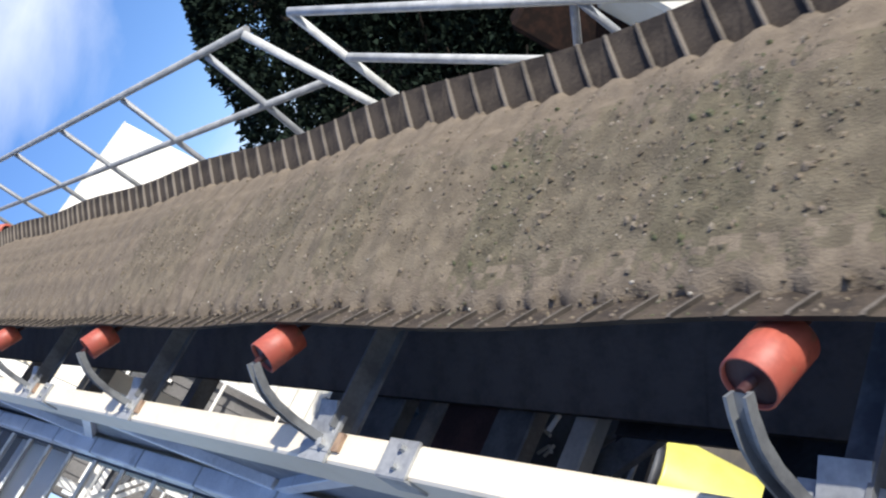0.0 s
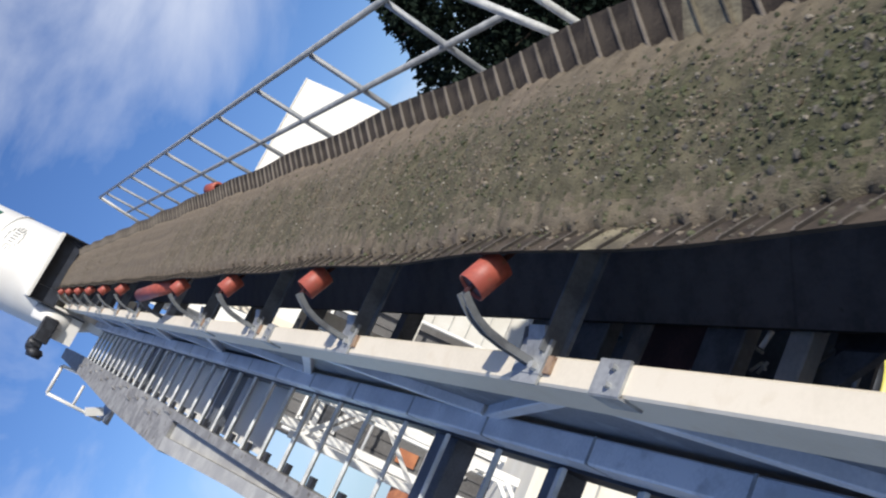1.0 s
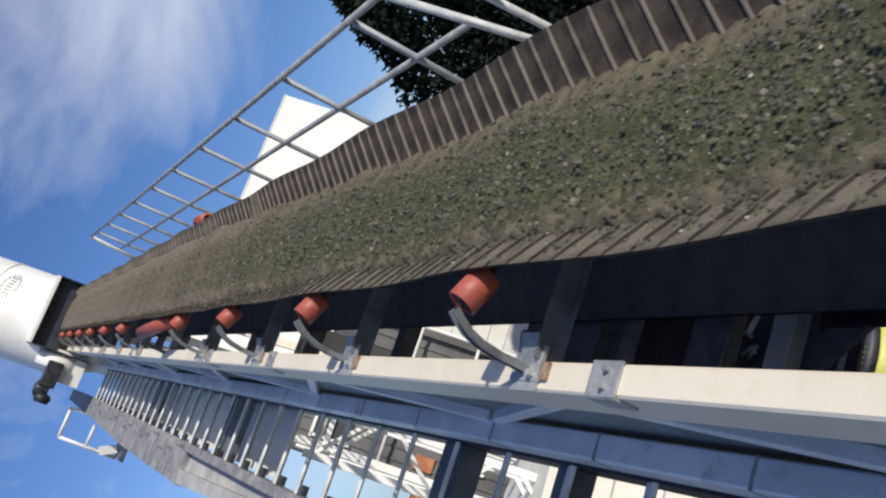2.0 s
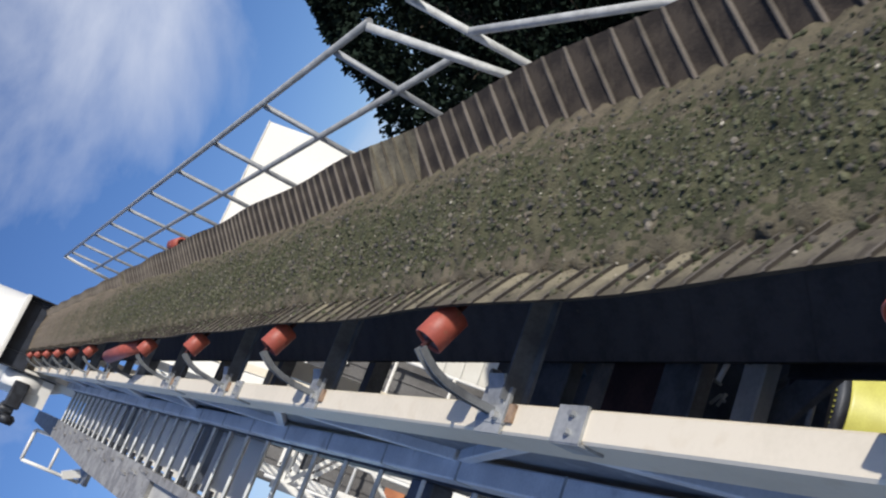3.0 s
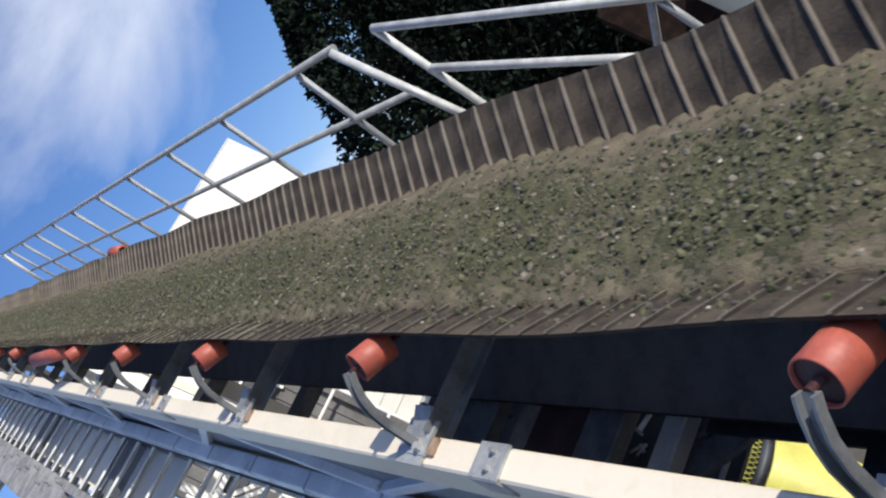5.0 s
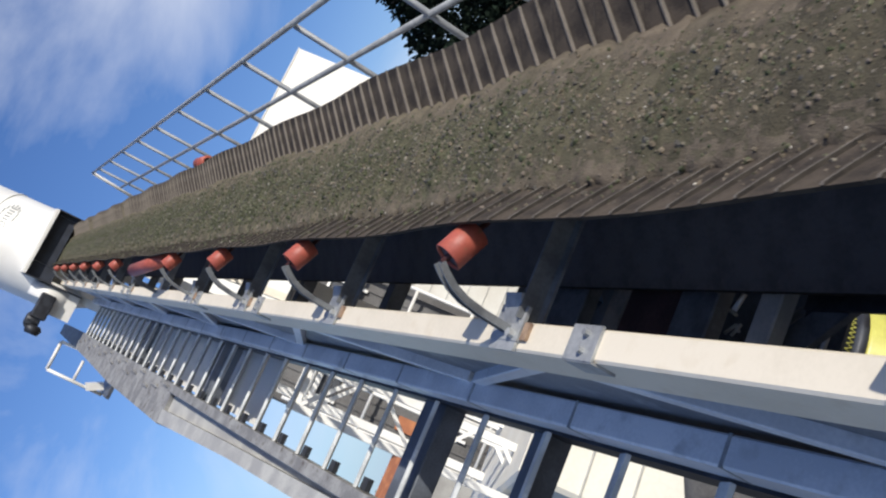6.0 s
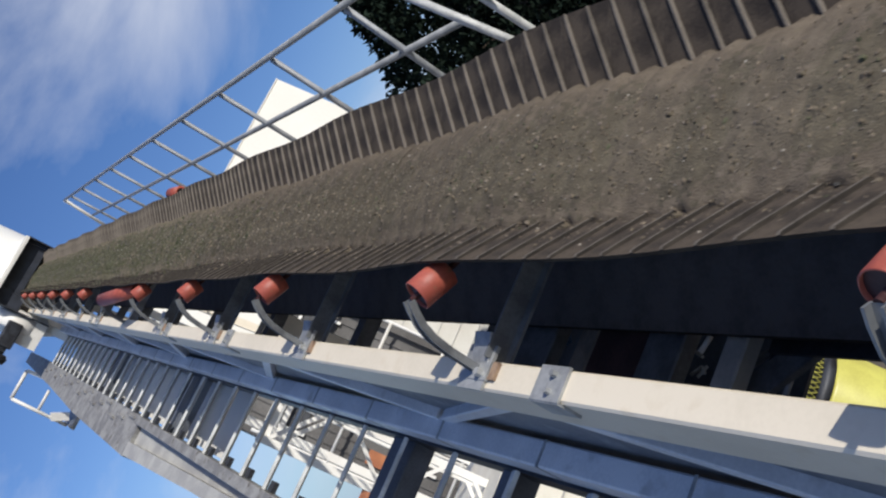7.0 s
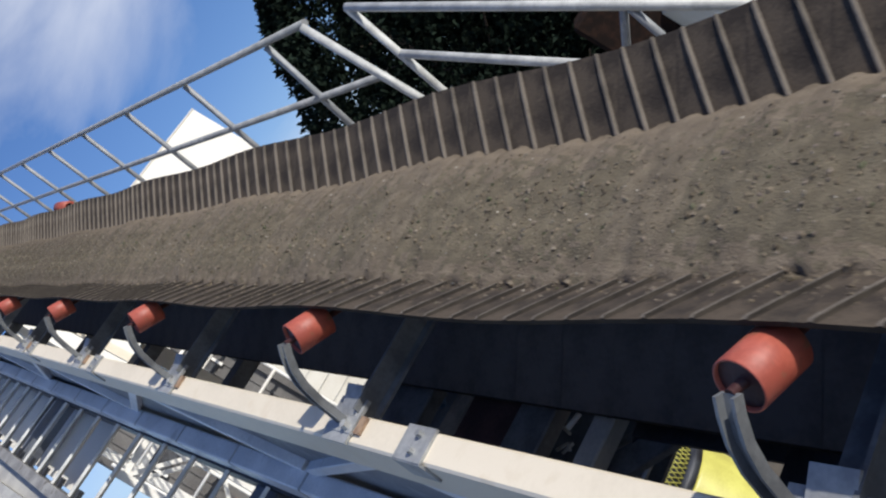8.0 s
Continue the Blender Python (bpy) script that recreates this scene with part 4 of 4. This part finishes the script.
def steel_frame():
    """White lattice tower standing in the yard beyond the stair, and the dark plant house behind it."""
    ob = thing("lattice_tower", "white painted steel lattice tower in the yard", "steel tower", pose(-0.41, 10.0, 0))
    w, deep, top = 0.60, 0.9, 5.05
    for x in (0.0, w):
        for y in (0.0, deep):
            bar("column", (x, y, 0), (x, y, top), 0.10, 0.10, TOWERM, ob, up=(1, 0, 0), bevel=0.006)
    z = 4.95
    while z > 0.6:
        for y in (0.0, deep):
            bar("tie", (0, y, z), (w, y, z), 0.05, 0.07, TOWERM, ob)
            bar("brace", (0.03, y - 0.02, z - 0.03), (w - 0.03, y - 0.02, z - 0.55), 0.065, 0.05, TOWERM, ob)
            bar("brace", (w - 0.03, y - 0.02, z - 0.95), (0.03, y - 0.02, z - 1.5), 0.065, 0.05, TOWERM, ob)
        for x in (0.0, w):
            bar("tie", (x, 0, z), (x, deep, z), 0.05, 0.06, TOWERM, ob)
            bar("side_brace", (x, 0, z - 0.05), (x, deep, z - 0.75), 0.05, 0.04, PALEGREY, ob)
        z -= 1.55
    ob = thing("plant_house", "grey-brown sheeted plant house with pale door frames", "building", pose(1.20, 17.0, 0))
    bar("wall", (0, 1.5, 0), (0, 1.5, 6.6), 3.2, 3.0, SHEETING, ob, up=(0, 1, 0), bevel=0.03)
    for k in range(12):
        x = -1.4 + 0.255 * k
        bar("sheet_rib", (x, -0.02, 0), (x, -0.02, 6.6), 0.05, 0.03, SHEETING, ob, up=(0, 1, 0))
    for x, z in ((-0.9, 5.3), (0.3, 4.2), (-0.6, 2.6), (0.8, 5.6)):
        bar("opening", (x, -0.03, z), (x, -0.03, z + 0.7), 0.55, 0.03, DARK, ob, up=(0, 1, 0), label="dark open hatch")
        for dx in (-0.3, 0.3):
            bar("jamb", (x + dx, -0.06, z - 0.05), (x + dx, -0.06, z + 0.75), 0.06, 0.06, TOWERM, ob, up=(0, 1, 0), label="white jamb")
        bar("head_rail", (x - 0.35, -0.06, z + 0.75), (x + 0.35, -0.06, z + 0.75), 0.06, 0.06, TOWERM, ob, label="white head rail")
    for x, z, mat, lab in ((-1.05, 3.55, ORANGE, "orange guard panel"), (0.1, 3.2, CREAM, "cream panel"), (-0.95, 1.3, ORANGE, "orange guard panel"), (-0.35, 4.35, BLUEM, "blue panel")):
        bar("panel", (x, -0.05, z), (x, -0.05, z + 0.4), 0.28, 0.04, mat, ob, up=(0, 1, 0), label=lab)
    for z in (1.0, 2.2, 3.4, 4.6, 5.8):
        pipe("guard_rail", (-1.5, -0.35, z), (1.5, -0.35, z), 0.035, TOWERM, ob, "white guard rail")
    for x in (-1.5, -0.5, 0.5, 1.5):
        pipe("guard_post", (x, -0.35, 0), (x, -0.35, 6.2), 0.035, TOWERM, ob, "white guard post")


def far_woods():
    """A low belt of trees on the horizon."""
    rnd = random.Random(31)
    vs, fs = [], []
    for _ in range(9000):
        az = radians(rnd.uniform(-30, 75))
        d = rnd.uniform(95, 120)
        top = 5.0 + 2.5 * noise.noise(Vector((az * 14, 1.0, 0.0))) + 1.2 * noise.noise(Vector((az * 60, 5.0, 0.0)))
        p = Vector((d * math.sin(az), d * math.cos(az), top * rnd.random() ** 0.6))
        k = len(vs)
        for _ in range(3):
            vs.append(tuple(p + Vector((rnd.uniform(-1, 1), rnd.uniform(-1, 1), rnd.uniform(-0.6, 0.6))) * 0.9))
        fs.append((k, k + 1, k + 2))
    me = bpy.data.meshes.new("far_woods")
    me.from_pydata(vs, [], fs)
    me.materials.append(LEAF2)
    tagged(new("far_woods", me), "far belt of green trees on the horizon", "woods", kind="stuff")


def heap(name, label, az, dist, r, h, mat, seed):
    x, y = -0.42 + dist * math.sin(radians(az)), -1.0 + dist * math.cos(radians(az))
    bm = bmesh.new()
    n, rings = 28, 8
    rows = []
    for j in range(rings + 1):
        q = j / rings
        row = []
        for k in range(n):
            a = 2 * math.pi * k / n
            rr = r * q * (1 + 0.18 * noise.noise(Vector((math.cos(a) * 1.5, math.sin(a) * 1.5, seed))))
            z = h * (1 - q) ** 1.15 * (1 + 0.15 * noise.noise(Vector((rr * math.cos(a), rr * math.sin(a), seed + 4)))) - 0.05 * q
            row.append(bm.verts.new((rr * math.cos(a), rr * math.sin(a), z)))
        rows.append(row)
    for p, q in zip(rows, rows[1:]):
        for k in range(n):
            f = bm.faces.new((p[k], q[k], q[(k + 1) % n], p[(k + 1) % n]))
            f.smooth = True
    bmesh.ops.remove_doubles(bm, verts=bm.verts, dist=0.001)
    ob = tagged(link(name, bm, mat), label, "heap")
    ob.matrix_basis = pose(x, y, 0)
    return ob


def yellow_drum():
    x, y = 1.06, 4.2
    ob = thing("yellow_drum", "bright yellow painted drum with a black collar and mesh guard", "drum", pose(x, y, 0))
    bm = bmesh.new()
    lathe(bm, (0, 0, 0), (0, 0, 1.34), ((0, 0.33), (0.01, 0.36), (0.3, 0.36), (0.31, 0.37), (0.33, 0.37), (0.34, 0.36), (0.98, 0.36), (1, 0.34)), 32)
    part("shell", bm, YELLOW, ob)
    bm = bmesh.new()
    lathe(bm, (0, 0, 1.34), (0, 0, 1.41), ((0, 0.30), (0.1, 0.38), (0.9, 0.38), (1, 0.30)), 32)
    part("collar", bm, DARK, ob, "black collar")
    bm = bmesh.new()
    lathe(bm, (0, 0, 1.40), (0, 0, 1.56), ((0, 0.30), (0.9, 0.30), (1, 0.22)), 24)
    part("fan_housing", bm, DARK, ob, "dark fan housing behind the guard")
    for k in range(34):
        a = math.pi + math.pi * k / 34
        for t in (1, -1):
            b = a + t * 0.2
            pipe("guard_wire", (0.345 * math.cos(a), 0.345 * math.sin(a), 1.41), (0.335 * math.cos(b), 0.335 * math.sin(b), 1.55), 0.0045, GUARD, ob, n=5)


def yard():
    b = wall_box("white_silo_building", "tall plain white rendered industrial building", "building", 12.1, 62, 18.4, 14, 20.0, FACADE, turn=-12.1)
    corner = b.matrix_basis @ Vector((9.2, -7.0, 0))
    b.matrix_basis = pose(*(corner - pose(0, 0, 0, 0, 0, 1.5) @ Vector((9.2, -7.0, 0))), 0, 0, 1.5)
    bar("roof_edge", (-9.2, -7.03, 19.97), (9.2, -7.03, 19.97), 0.06, 0.06, FACADE, b)
    wall_box("orange_roof_house", "low house with an orange tiled roof", "house", 1.8, 34, 7, 6, 2.6, CREAM, 8, 1.5)
    for az, dist, w, d, h, turn, nm in ((3.9, 12.5, 2.0, 5.0, 2.3, 10, "cabin"), (9.6, 30, 3.6, 5.0, 8.0, -6, "shed"), (6.6, 20, 2.0, 3.0, 2.6, -14, "cabin")):
        c = wall_box("cream_" + nm, "cream painted panel clad " + nm, nm, az, dist, w, d, h, CREAM, turn)
        for k in range(int(h / 0.55)):
            bar("panel_seam", (-w / 2 - 0.012, -d / 2, 0.5 + k * 0.55), (-w / 2 - 0.012, d / 2, 0.5 + k * 0.55), 0.02, 0.02, PALEGREY, c)
            bar("panel_seam", (-w / 2, -d / 2 - 0.012, 0.5 + k * 0.55), (w / 2, -d / 2 - 0.012, 0.5 + k * 0.55), 0.02, 0.02, PALEGREY, c)
    wall_box("grey_bay_wall", "low concrete bay wall", "wall", -3.0, 30, 9, 0.5, 2.6, CONCRETE, 5)
    wall_box("rust_container", "rusty brown steel container beside the trees", "container", 40.2, 12.2, 0.9, 2.6, 3.15, RUST, -40)
    wall_box("cream_tank", "cream painted low tank", "tank", 46.4, 10.5, 1.6, 1.6, 2.4, CREAM, -30)
    steel_frame()
    far_woods()
    yellow_drum()
    heap("gravel_mound", "grey heap of gravel in the yard", 7.5, 9.0, 2.2, 1.0, ASPH, 1)
    heap("sand_mound", "brown heap of sand in the yard", -1.5, 15.0, 3.0, 1.5, EARTH, 2)
    heap("gravel_mound", "grey heap of gravel in the yard", 13.5, 14.0, 3.2, 1.6, ASPH, 3)


conveyor_frame()
place_idlers()
stair()
far_handrail()
tower()
head_platform()
yard()
trees()
BELT = build_belt()


def motions():
    steps = 120
    for ob, s0 in BELT:
        walk(ob, [(i * 8.0 / steps, loop_pose(s0 + SPEED * i * 8.0 / steps)) for i in range(steps + 1)])


motions()
